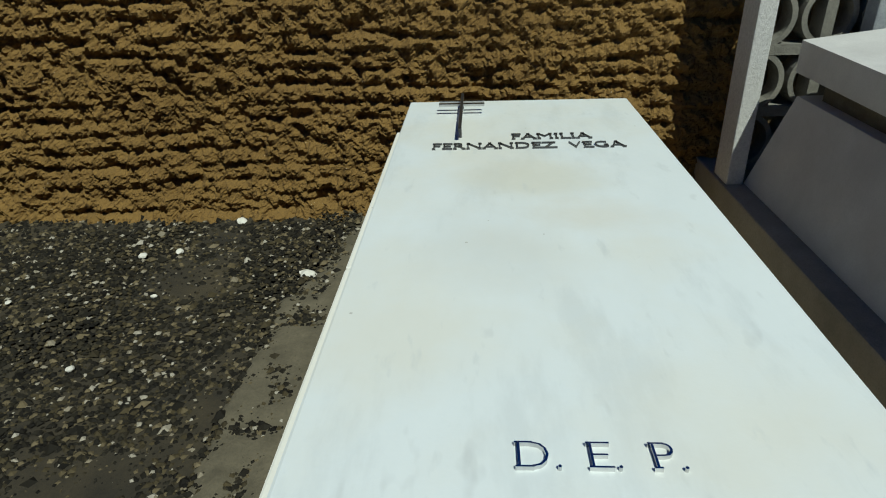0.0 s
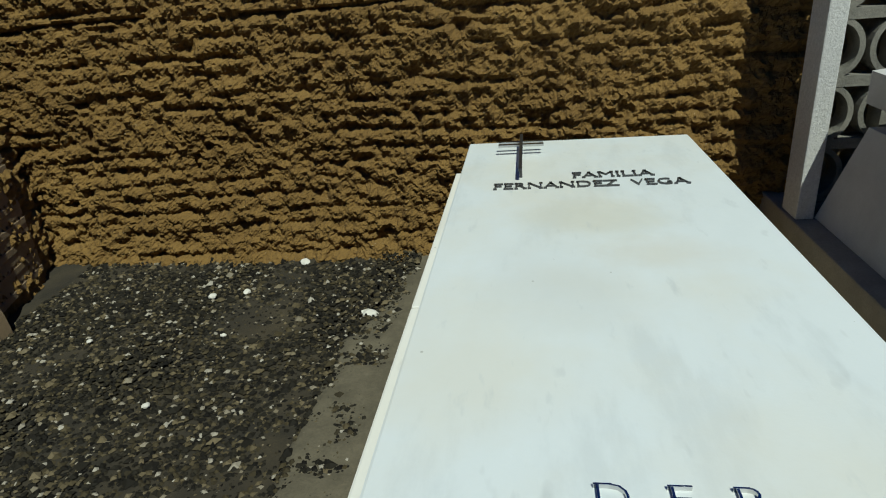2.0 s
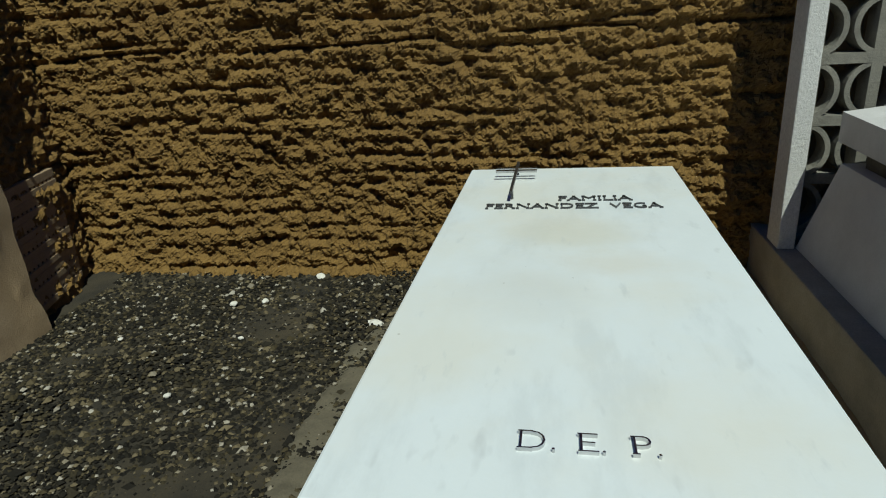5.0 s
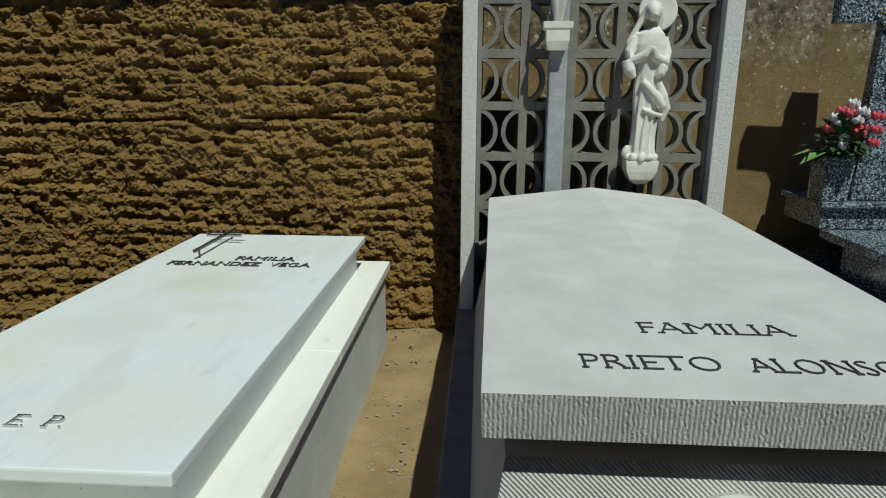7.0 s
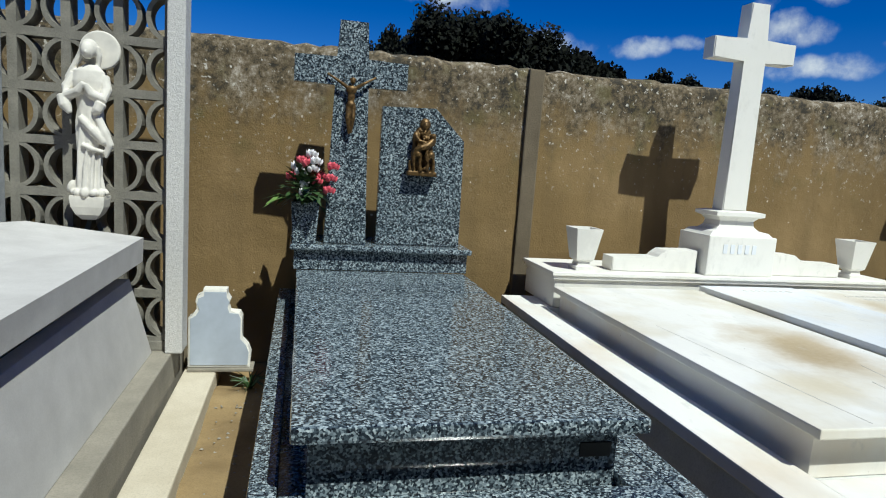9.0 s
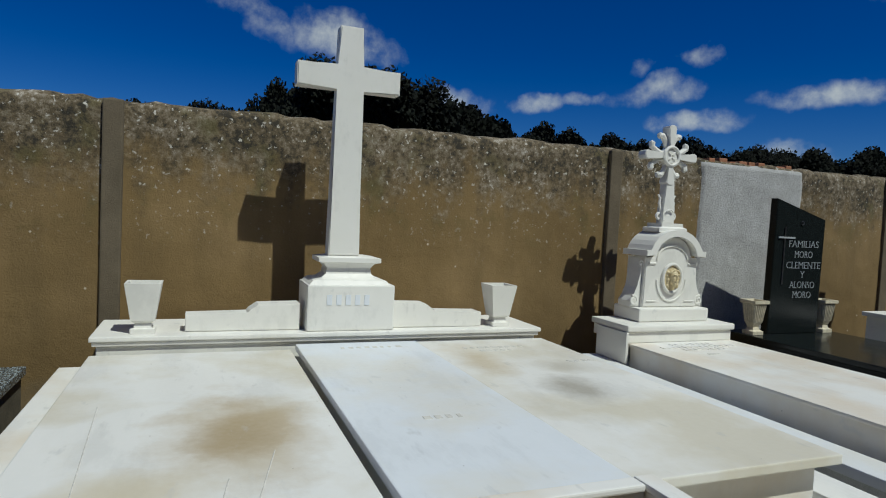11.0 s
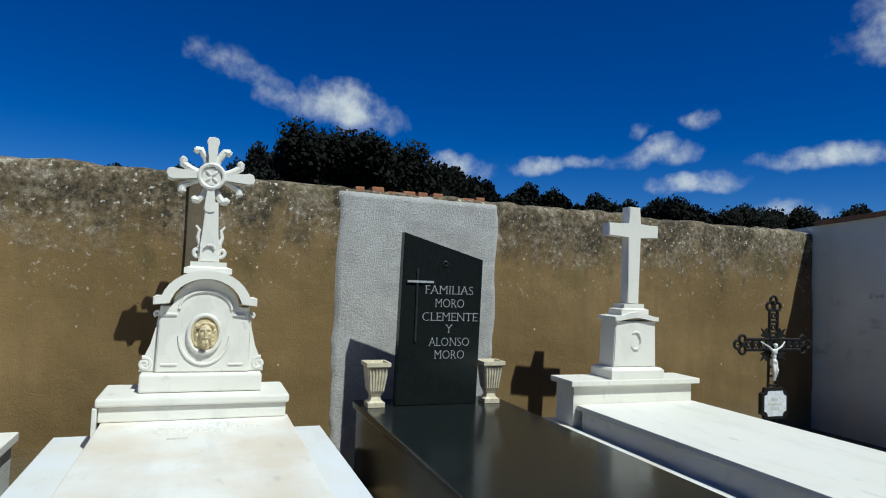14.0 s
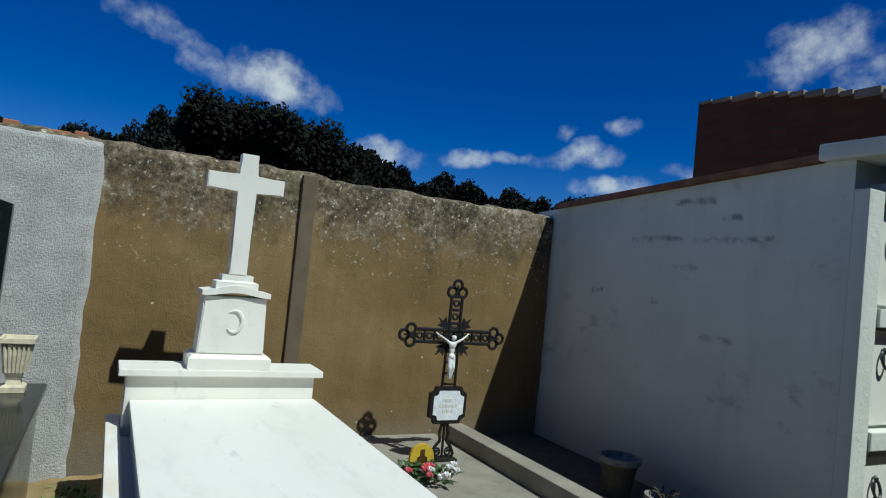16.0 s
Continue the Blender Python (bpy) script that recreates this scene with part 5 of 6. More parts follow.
    for dx, dz, white in heads:
        bm = bmesh.new()
        rose(bm, (3.105 + dx, 2.80 + rng.uniform(-0.02, 0.04), 1.19 + dz * 0.95), 0.041, rng)
        part("rose", bm, PETAL_WHITE if white else PETAL_RED, b, "white rose" if white else "red rose")


build_granite_tomb()


# ---- wide white tomb with three slabs ----
def marble_urn(x, y, z, material, label, fluted=False, slim=1.0):
    u = thing("stone_urn", label, "urn", (x, y, z), group="grave urns")
    if fluted:
        part("foot", stack(x, y, [(0.068, 0.068, z), (0.068, 0.068, z + 0.028), (0.045, 0.045, z + 0.038), (0.036, 0.036, z + 0.06), (0.044, 0.044, z + 0.075)]), material, u)
        part("bowl", stack(x, y, [(0.044, 0.044, z + 0.076), (0.056, 0.056, z + 0.10), (0.076, 0.076, z + 0.245)]), material, u)
        for side in range(4):
            ca, sa = math.cos(side * math.pi / 2), math.sin(side * math.pi / 2)
            for k in range(6):
                f = (k - 2.5) / 2.9
                pts = []
                for h, w in ((0.10, 0.057), (0.17, 0.067), (0.243, 0.077)):
                    px, py = f * w, -w
                    pts.append((x + px * ca - py * sa, y + px * sa + py * ca, z + h))
                part("flute", tube(pts, [0.006, 0.008, 0.009], 6), material, u)
        part("lip", stack(x, y, [(0.082, 0.082, z + 0.246), (0.098, 0.098, z + 0.254), (0.098, 0.098, z + 0.278), (0.082, 0.082, z + 0.278), (0.06, 0.06, z + 0.22)]), material, u)
    else:
        part("foot", stack(x, y, [(0.07, 0.07, z), (0.07, 0.07, z + 0.025), (0.05, 0.05, z + 0.03), (0.045, 0.045, z + 0.055)]), material, u)
        part("bowl", stack(x, y, [(0.05, 0.05, z + 0.056), (0.068, 0.068, z + 0.07), (0.10, 0.10, z + 0.25), (0.103, 0.103, z + 0.268), (0.086, 0.086, z + 0.268), (0.06, 0.06, z + 0.12)]), material, u)
    for p in u.children:
        for v in p.data.vertices:
            v.co.x, v.co.y = x + (v.co.x - x) * slim, y + (v.co.y - y) * slim
    return u


def build_triple_tomb():
    t = thing("triple_tomb", "wide white marble family tomb with three slabs", "tomb", (5.9, 1.7, 0))
    part("footing", box(4.44, 7.36, 0.34, 3.09, -0.03, 0.553, bev=0.004), RENDER_WHITE, t, "white rendered footing")
    rim(t, MARBLE_CREAM, 4.412, 7.385, 0.30, 3.11, 0.555, 0.605, 0.19, 0.35)
    for x0, x1, z, m, lab in ((4.61, 5.60, 0.75, MARBLE_OLD, "marble slab with a broad brown stain"), (5.625, 6.33, 0.78, MARBLE_BLUE, "bluish marble slab"), (6.335, 7.195, 0.775, MARBLE_OLD, "stained marble slab")):
        part("block", box(x0 + 0.05, x1 - 0.04, 0.74, 2.72, 0.555, z - 0.037, bev=0.003), MARBLE_CREAM, t)
        part("slab", box(x0, x1, 0.67, 2.72, z - 0.035, z, bev=0.006), m, t, lab)
    for z0, z1, g, nm in ((0.607, 0.785, 0.03, "head_wall"), (0.787, 0.81, 0.012, "moulding"), (0.812, 0.838, 0.0, "ledge")):
        part(nm, box(4.605 + g, 7.20 - g, 2.735 + g, 3.27, z0, z1, bev=0.006), MARBLE_CLEAN, t)
    for side in (-1, 1):
        c = 5.93
        def mx(v):
            return c + side * v
        out = [(mx(0.27), 0.839), (mx(0.88), 0.839), (mx(0.88), 0.93), (mx(0.56), 0.937), (mx(0.545), 0.955), (mx(0.50), 0.985), (mx(0.27), 0.99)]
        part("step", prism(out, 2.83, 2.97, 0.005), MARBLE_CLEAN, t)
    part("pedestal", box(5.69, 6.205, 2.765, 3.10, 0.839, 1.105, bev=0.008), MARBLE_CLEAN, t)
    part("moulding", stack(5.94, 2.93, [(0.24, 0.15, 1.105), (0.215, 0.135, 1.13), (0.165, 0.10, 1.14), (0.135, 0.085, 1.165), (0.13, 0.08, 1.20), (0.15, 0.10, 1.225), (0.185, 0.12, 1.235), (0.185, 0.12, 1.26), (0.12, 0.09, 1.27)]), MARBLE_CLEAN, t)
    part("cross", prism(cross_outline(5.905, 1.27, 2.60, 0.092, 0.066, 5.60, 6.205, 2.24, 2.372), 2.84, 2.95, 0.006), MARBLE_CLEAN, t, "tall plain white marble cross")
    for i in range(5):
        part("worn_letter", box(5.80 + i * 0.055, 5.83 + i * 0.055, 2.762, 2.768, 0.99, 1.05, bev=0), MARBLE_BLUE, t)
    rng = random.Random(3)
    for x0, y0, n in ((5.85, 2.58, 8), (6.55, 2.50, 9), (6.62, 2.42, 5), (5.9, 1.35, 4), (7.0, 2.1, 4)):
        z = 0.78 if x0 < 6.3 else 0.775
        for i in range(n):
            part("worn_letter", box(x0 + i * 0.045, x0 + i * 0.045 + rng.uniform(0.015, 0.035), y0 - 0.02, y0 + 0.015, z - 0.001, z + 0.0015, bev=0), SHALLOW, t)
    # inlaid stroke lines on the first slab
    for x0, y0, x1, y1 in ((4.77, 1.83, 4.83, 0.70), (5.207, 1.05, 5.152, 0.70), (5.355, 1.24, 5.234, 0.70)):
        bm = tube([(x0, y0, 0.7495), (x1, y1, 0.7495)], 0.0022, 6)
        part("crack", bm, SHALLOW, t)
    tr = thing("marble_trough", "empty white marble planter trough at a tomb foot", "planter", (6.06, 0.55, 0.606))
    part("bottom", box(5.802, 6.318, 0.482, 0.623, 0.607, 0.70, bev=0), SOIL, tr, "dry soil")
    rim(tr, MARBLE_CREAM, 5.76, 6.36, 0.44, 0.665, 0.607, 0.772, 0.04, 0.04, "side")
    rim(tr, MARBLE_CREAM, 5.74, 6.38, 0.42, 0.669, 0.774, 0.797, 0.07, 0.06, "lip")
    marble_urn(4.845, 2.86, 0.839, MARBLE_CLEAN, "square tapered white marble urn on a ledge", slim=0.86)
    marble_urn(6.94, 2.86, 0.839, MARBLE_CLEAN, "square tapered white marble urn on a ledge", slim=0.86)


build_triple_tomb()


# ---- ornate tomb ----
def fleur(bm, c, ang, L, y0, y1):
    """One flared arm of the cross: a middle petal and two curling ones."""
    ca, sa = math.cos(ang), math.sin(ang)

    def to(u, v):
        return (c[0] + u * ca - v * sa, c[1] + u * sa + v * ca)
    add_prism(bm, [to(0.05, -0.020), to(L * 0.6, -0.020), to(L * 0.88, -0.034), to(L * 0.97, -0.026), to(L, 0.0), to(L * 0.97, 0.026), to(L * 0.88, 0.034), to(L * 0.6, 0.020), to(0.05, 0.020)], y0, y1, 0.005)
    ym = (y0 + y1) / 2
    for s in (-1, 1):
        pts, rad = [], []
        for q in np.linspace(0, 1, 9):
            u = 0.05 + (L * 0.80 - 0.05) * q
            v = s * (0.022 + 0.070 * q ** 1.8)
            x, z = to(u - 0.035 * max(0, q - 0.75) * 4, v)
            pts.append((x, ym, z))
            rad.append(0.016 + 0.007 * q)
        add_tube(bm, pts, rad, 8)
        x, z = to(L * 0.80 - 0.035, s * 0.088)
        add_blob(bm, (x, ym, z), (0.020, 0.024, 0.020), sub=1)


def scroll(bm, cx, cz, r, y0, y1, turns=1.6, start=0.0, flip=1, thick=0.010):
    pts = [(cx + flip * r * (1 - q * 0.8) * math.cos(start + q * turns * 6.283), (y0 + y1) / 2, cz + r * (1 - q * 0.8) * math.sin(start + q * turns * 6.283)) for q in np.linspace(0, 1, 26)]
    add_tube(bm, pts, thick, 6)


def build_ornate_tomb():
    t = thing("ornate_tomb", "white marble tomb with carved scrolled headstone", "tomb", (8.28, 1.7, 0))
    part("footing", box(7.60, 8.94, 0.34, 2.94, -0.03, 0.553, bev=0.004), RENDER_WHITE, t)
    rim(t, MARBLE_BLUE, 7.573, 8.975, 0.30, 2.96, 0.555, 0.602, 0.20, 0.3)
    part("block", box(7.85, 8.72, 0.62, 2.65, 0.555, 0.712, bev=0.003), MARBLE_CREAM, t)
    part("slab", box(7.828, 8.742, 0.56, 2.70, 0.714, 0.735, bev=0.006), MARBLE_CREAM, t, "white marble slab with amber veins")
    part("head_wall", box(7.815, 8.725, 2.64, 3.03, 0.737, 0.812, bev=0.006), MARBLE_CLEAN, t)
    part("ledge", box(7.80, 8.74, 2.62, 3.045, 0.814, 0.858, bev=0.012), MARBLE_CLEAN, t)
    part("head_base", box(7.815, 8.725, 2.705, 2.955, 0.604, 0.735, bev=0.003), MARBLE_CLEAN, t)
    part("side_slab", box(7.79, 7.812, 2.62, 2.955, 0.604, 0.812, bev=0.004), MARBLE_CLEAN, t)
    cx, y0, y1 = 8.29, 2.80, 3.0
    part("foot_block", box(7.98, 8.60, 2.74, 3.03, 0.86, 0.955, bev=0.012), MARBLE_CLEAN, t)
    # panel with arched head
    arch = [(cx + 0.17 * math.cos(a), 1.31 + 0.155 * math.sin(a)) for a in np.linspace(0, math.pi, 15)]
    part("panel", prism([(8.05, 0.957), (8.53, 0.957), (8.52, 1.315)] + arch + [(8.06, 1.315)], y0, y1, 0.006), MARBLE_CLEAN, t)
    # cornice that steps up over the arch
    outer = [(cx + 0.235 * math.cos(a), 1.315 + 0.20 * math.sin(a)) for a in np.linspace(0.25, math.pi - 0.25, 15)]
    inner = [(cx + 0.185 * math.cos(a), 1.315 + 0.155 * math.sin(a)) for a in np.linspace(math.pi - 0.1, 0.1, 15)]
    out = [(8.555, 1.322), (8.555, 1.365)] + outer + [(8.025, 1.365), (8.025, 1.322)] + inner
    part("cornice", prism(out, y0 - 0.05, y1 + 0.02, 0.003), MARBLE_CLEAN, t)
    part("cap", stack(cx, 2.9, [(0.125, 0.09, 1.495), (0.125, 0.09, 1.525), (0.095, 0.08, 1.535), (0.095, 0.08, 1.56)]), MARBLE_CLEAN, t)
    # relief mouldings on the panel
    bm = bmesh.new()
    add_tube(bm, [(cx + 0.135 * math.cos(a), y0 - 0.002, 1.30 + 0.10 * math.sin(a)) for a in np.linspace(0, math.pi, 15)], 0.009, 6)
    add_tube(bm, [(cx + 0.13 * math.cos(a), y0 - 0.002, 1.155 + 0.155 * math.sin(a)) for a in np.linspace(-math.pi, 0, 17)], 0.008, 6)
    for s in (-1, 1):
        add_tube(bm, [(cx + s * 0.21, y0 - 0.002, 1.27), (cx + s * 0.145, y0 - 0.002, 1.27)], 0.008, 6)
        add_tube(bm, [(cx + s * 0.21, y0 - 0.002, 1.0), (cx + s * 0.13, y0 - 0.002, 1.0)], 0.006, 6)
    part("moulding", bm, MARBLE_CLEAN, t)
    for s in (-1, 1):
        bm = bmesh.new()
        k = cx + s * 0.235
        pr = [(k, 1.30), (k + s * 0.012, 1.20), (k + s * 0.03, 1.10), (k + s * 0.06, 1.03), (k + s * 0.085, 0.995), (k + s * 0.085, 0.957), (k, 0.957)]
        add_prism(bm, pr if s > 0 else pr[::-1], y0 + 0.03, y1 - 0.03, 0.006)
        scroll(bm, k + s * 0.058, 1.0, 0.036, y0 + 0.02, y0 + 0.05, 1.5, 1.2, s, 0.011)
        scroll(bm, k + s * 0.008, 1.27, 0.018, y0 + 0.02, y0 + 0.05, 1.2, -1.2, s, 0.007)
        part("volute", bm, MARBLE_CLEAN, t, smooth=False)
    # oval medallion with a plain face relief
    bm = bmesh.new()
    add_tube(bm, [(cx + 0.082 * math.cos(a), y0 - 0.01, 1.165 + 0.102 * math.sin(a)) for a in np.linspace(0, 6.283, 33)[:-1]], 0.012, 8, closed=True)
    med = part("medallion", bm, MARBLE_CLEAN, t, "oval frame")
    bm = bmesh.new()
    add_blob(bm, (cx, y0 - 0.004, 1.165), (0.075, 0.012, 0.095))
    add_blob(bm, (cx + 0.004, y0 - 0.026, 1.172), (0.036, 0.032, 0.052), sub=3)
    for side in (-1, 1):
        for k in range(5):
            add_blob(bm, (cx + side * (0.040 + 0.004 * math.sin(k * 1.7)), y0 - 0.012, 1.205 - 0.024 * k), (0.013, 0.014, 0.016))
        add_blob(bm, (cx + 0.004 + side * 0.015, y0 - 0.056, 1.194), (0.012, 0.006, 0.004))
        add_blob(bm, (cx + 0.004 + side * 0.018, y0 - 0.050, 1.168), (0.010, 0.008, 0.009))
        add_blob(bm, (cx + 0.004 + side * 0.009, y0 - 0.046, 1.118), (0.010, 0.012, 0.020))
    for k in range(9):
        q = math.pi * (0.08 + 0.84 * k / 8)
        add_blob(bm, (cx + 0.004 + 0.040 * math.cos(q), y0 - 0.034, 1.200 + 0.026 * math.sin(q)), (0.008, 0.010, 0.008), (0, 40 * (k % 2), 0))
    add_blob(bm, (cx + 0.004, y0 - 0.060, 1.176), (0.0055, 0.010, 0.017))
    add_blob(bm, (cx + 0.004, y0 - 0.054, 1.149), (0.014, 0.006, 0.004))
    face = part("relief", bm, IVORY, med, "yellowed head relief")
    remeshed(face, 0.0026, 1)
    # cross on a scrolled stem
    bm = bmesh.new()
    add_prism(bm, [(cx - 0.055, 1.56), (cx + 0.055, 1.56), (cx + 0.05, 1.66), (cx + 0.043, 1.72), (cx + 0.034, 1.90), (cx - 0.034, 1.90), (cx - 0.043, 1.72), (cx - 0.05, 1.66)], 2.866, 2.934, 0.006)
    for s in (-1, 1):
        scroll(bm, cx + s * 0.062, 1.615, 0.034, 2.86, 2.94, 1.5, 1.5, s, 0.011)
        add_tube(bm, [(cx + s * 0.05, 2.9, 1.655), (cx + s * 0.065, 2.9, 1.70), (cx + s * 0.058, 2.9, 1.74), (cx + s * 0.078, 2.9, 1.765)], [0.014, 0.011, 0.009, 0.006], 6)
    add_tube(bm, [(cx + 0.03 * math.cos(a), 2.855, 1.63 + 0.03 * math.sin(a)) for a in np.linspace(0.4, 2.7, 9)], 0.006, 5)
    part("stem", bm, MARBLE_CLEAN, t)
    bm = bmesh.new()
    cc = (cx - 0.01, 2.045)
    for i, L in enumerate((0.235, 0.225, 0.235, 0.21)):
        fleur(bm, cc, i * math.pi / 2, L, 2.86, 2.94)
    add_tube(bm, [(cc[0] + 0.066 * math.cos(a), 2.862, cc[1] + 0.066 * math.sin(a)) for a in np.linspace(0, 6.283, 29)[:-1]], 0.012, 8, closed=True)
    bmesh.ops.create_cone(bm, cap_ends=True, segments=28, radius1=0.066, radius2=0.066, depth=0.06, matrix=pose(cc[0], 2.895, cc[1], 90, 0, 0))
    for k in range(4):
        a = k * math.pi / 2 + 0.785
        add_blob(bm, (cc[0] + 0.025 * math.cos(a), 2.862, cc[1] + 0.025 * math.sin(a)), (0.022, 0.006, 0.009), (0, -math.degrees(a), 0), 1)
    part("cross", bm, MARBLE_CLEAN, t, "flared carved marble cross with a ring")
    rng = random.Random(13)
    for y, x0, n in ((2.55, 8.10, 8), (2.47, 7.96, 14), (2.40, 8.08, 8)):
        for i in range(n):
            w = rng.uniform(0.022, 0.040)
            part("raised_letter", box(x0 + i * 0.046, x0 + i * 0.046 + w, y - rng.uniform(0.020, 0.028), y + rng.uniform(0.020, 0.028), 0.734, 0.740, bev=0.002), MARBLE_CREAM, t)
    part("small_plate", box(8.15, 8.24, 2.25, 2.27, 0.735, 0.7385, bev=0), SHALLOW, t)


build_ornate_tomb()


# ---- black granite tomb ----
def build_black_tomb():
    t = thing("black_tomb", "polished black granite tomb with slanted headstone", "tomb", (9.75, 1.7, 0))
    part("body", box(9.25, 10.22, 0.52, 3.18, -0.03, 0.655, bev=0.004), BLACK, t)
    part("slab", box(9.225, 10.25, 0.48, 3.20, 0.657, 0.70, bev=0.008), BLACK, t)
    part("headstone", prism([(9.445, 0.702), (10.005, 0.702), (10.02, 1.655), (9.462, 1.81)], 2.955, 3.02, 0.004), BLACK, t, "black headstone with slanted top")
    for words, x, z, w in (("FAMILIAS", 9.785, 1.418, 0.335), ("MORO", 9.79, 1.332, 0.2), ("CLEMENTE", 9.795, 1.243, 0.385), ("Y", 9.79, 1.165, None), ("ALONSO", 9.797, 1.08, 0.28), ("MORO", 9.80, 0.997, 0.205)):
        text_mesh(words, 0.082, (x, 2.953, z), (90, 0, 0), 0.002, SILVER_PAINT, t, label="silver letters", width=w)
    bm = bmesh.new()
    add_box(bm, 9.553, 9.565, 2.945, 2.953, 1.11, 1.58, bev=0.001)
    c = part("cross", bm, DARK_METAL, t, "thin metal cross")
    part("cross_bar", box(9.49, 9.67, 2.943, 2.951, 1.488, 1.502, bev=0.001), SILVER_PAINT, c)
    bm = bmesh.new()
    add_tube(bm, [(9.75 + 0.015 * math.cos(a), 2.95, 1.62 + 0.015 * math.sin(a)) for a in np.linspace(0, 6.28, 13)[:-1]], 0.004, 5, closed=True)
    part("stud", bm, DARK_METAL, t)
    rng = random.Random(17)
    bm = bmesh.new()
    for k in range(14):
        a = k * 0.45
        add_blob(bm, (9.63 + 0.085 * math.cos(a), 0.93 + 0.055 * math.sin(a), 0.706), (0.03, 0.02, 0.010), (0, 0, math.degrees(a)), 1)
    add_blob(bm, (9.63, 0.93, 0.705), (0.09, 0.055, 0.008), sub=2)
    add_tube(bm, [(9.68, 0.98, 0.708), (9.72, 1.0, 0.715), (9.75, 0.99, 0.708)], 0.008, 6)
    remeshed(single("bronze_plaque", bm, BRONZE, "dull bronze plaque lying on a black slab", "plaque", smooth=True), 0.006, 1)
    marble_urn(9.315, 2.98, 0.702, URN_STONE, "square fluted cream stone urn beside the black headstone", True, 0.8)
    marble_urn(10.115, 2.99, 0.702, URN_STONE, "square fluted cream stone urn beside the black headstone", True, 0.8)


build_black_tomb()


# ---- last white tomb ----
def build_last_tomb():
    t = thing("white_cross_tomb", "clean white marble tomb with a plain cross", "tomb", (11.1, 1.7, 0))
    part("footing", box(10.57, 11.78, 0.24, 3.02, -0.03, 0.525, bev=0.004), RENDER_WHITE, t)
    rim(t, MARBLE_CREAM, 10.55, 11.80, 0.20, 3.04, 0.527, 0.567, 0.068, 0.22)
    part("block", box(10.665, 11.59, 0.62, 2.70, 0.526, 0.676, bev=0.003), MARBLE_CLEAN, t)
    part("slab", box(10.645, 11.622, 0.56, 2.735, 0.678, 0.712, bev=0.006), MARBLE_CLEAN, t)
    part("head_block", box(10.62, 11.615, 2.74, 2.955, 0.526, 0.836, bev=0.005), MARBLE_CLEAN, t)
    part("ledge", box(10.58, 11.655, 2.70, 2.975, 0.838, 0.876, bev=0.006), MARBLE_CLEAN, t)
    cx = 11.125
    part("pedestal_foot", stack(cx, 2.84, [(0.22, 0.125, 0.877), (0.22, 0.125, 0.935), (0.205, 0.11, 0.95), (0.185, 0.10, 0.955)]), MARBLE_CLEAN, t)
    part("pedestal", prism([(cx - 0.18, 0.956), (cx + 0.18, 0.956), (cx + 0.168, 1.275), (cx - 0.168, 1.275)], 2.755, 2.925, 0.006), MARBLE_CLEAN, t)
    wave = [(cx - 0.185 + 0.37 * q, 1.305 + 0.035 * math.sin(math.pi * q) ** 2) for q in np.linspace(0, 1, 15)]
    low = [(cx + 0.185 - 0.37 * q, 1.276 + 0.022 * math.sin(math.pi * q) ** 2) for q in np.linspace(0, 1, 15)]
    part("cornice", prism(wave + low, 2.735, 2.945, 0.004), MARBLE_CLEAN, t)
    part("cap", stack(cx, 2.84, [(0.115, 0.075, 1.31), (0.115, 0.075, 1.355), (0.085, 0.062, 1.365), (0.085, 0.062, 1.395)]), MARBLE_CLEAN, t)
    part("cross", prism(cross_outline(cx, 1.397, 2.085, 0.048, 0.046, 10.908, 11.33, 1.872, 1.962), 2.79, 2.875, 0.005), MARBLE_CLEAN, t, "plain white marble cross")
    bm = bmesh.new()
    add_tube(bm, [(cx + 0.045 * math.cos(a), 2.752, 1.14 + 0.06 * math.sin(a)) for a in np.linspace(-2.4, 2.2, 15)], [0.004 + 0.008 * math.sin(math.pi * q) for q in np.linspace(0, 1, 15)], 6)
    part("carving", bm, MARBLE_CLEAN, t)
    pl = part("plate", box(10.78, 11.08, 0.725, 0.805, 0.712, 0.716, bev=0.001), SHALLOW, t, "small grey inscription plate")
    for i in range(6):
        part("letter_bar", box(10.81 + i * 0.043, 10.835 + i * 0.043, 0.745, 0.785, 0.716, 0.7175, bev=0), MARBLE_CREAM, pl)


build_last_tomb()


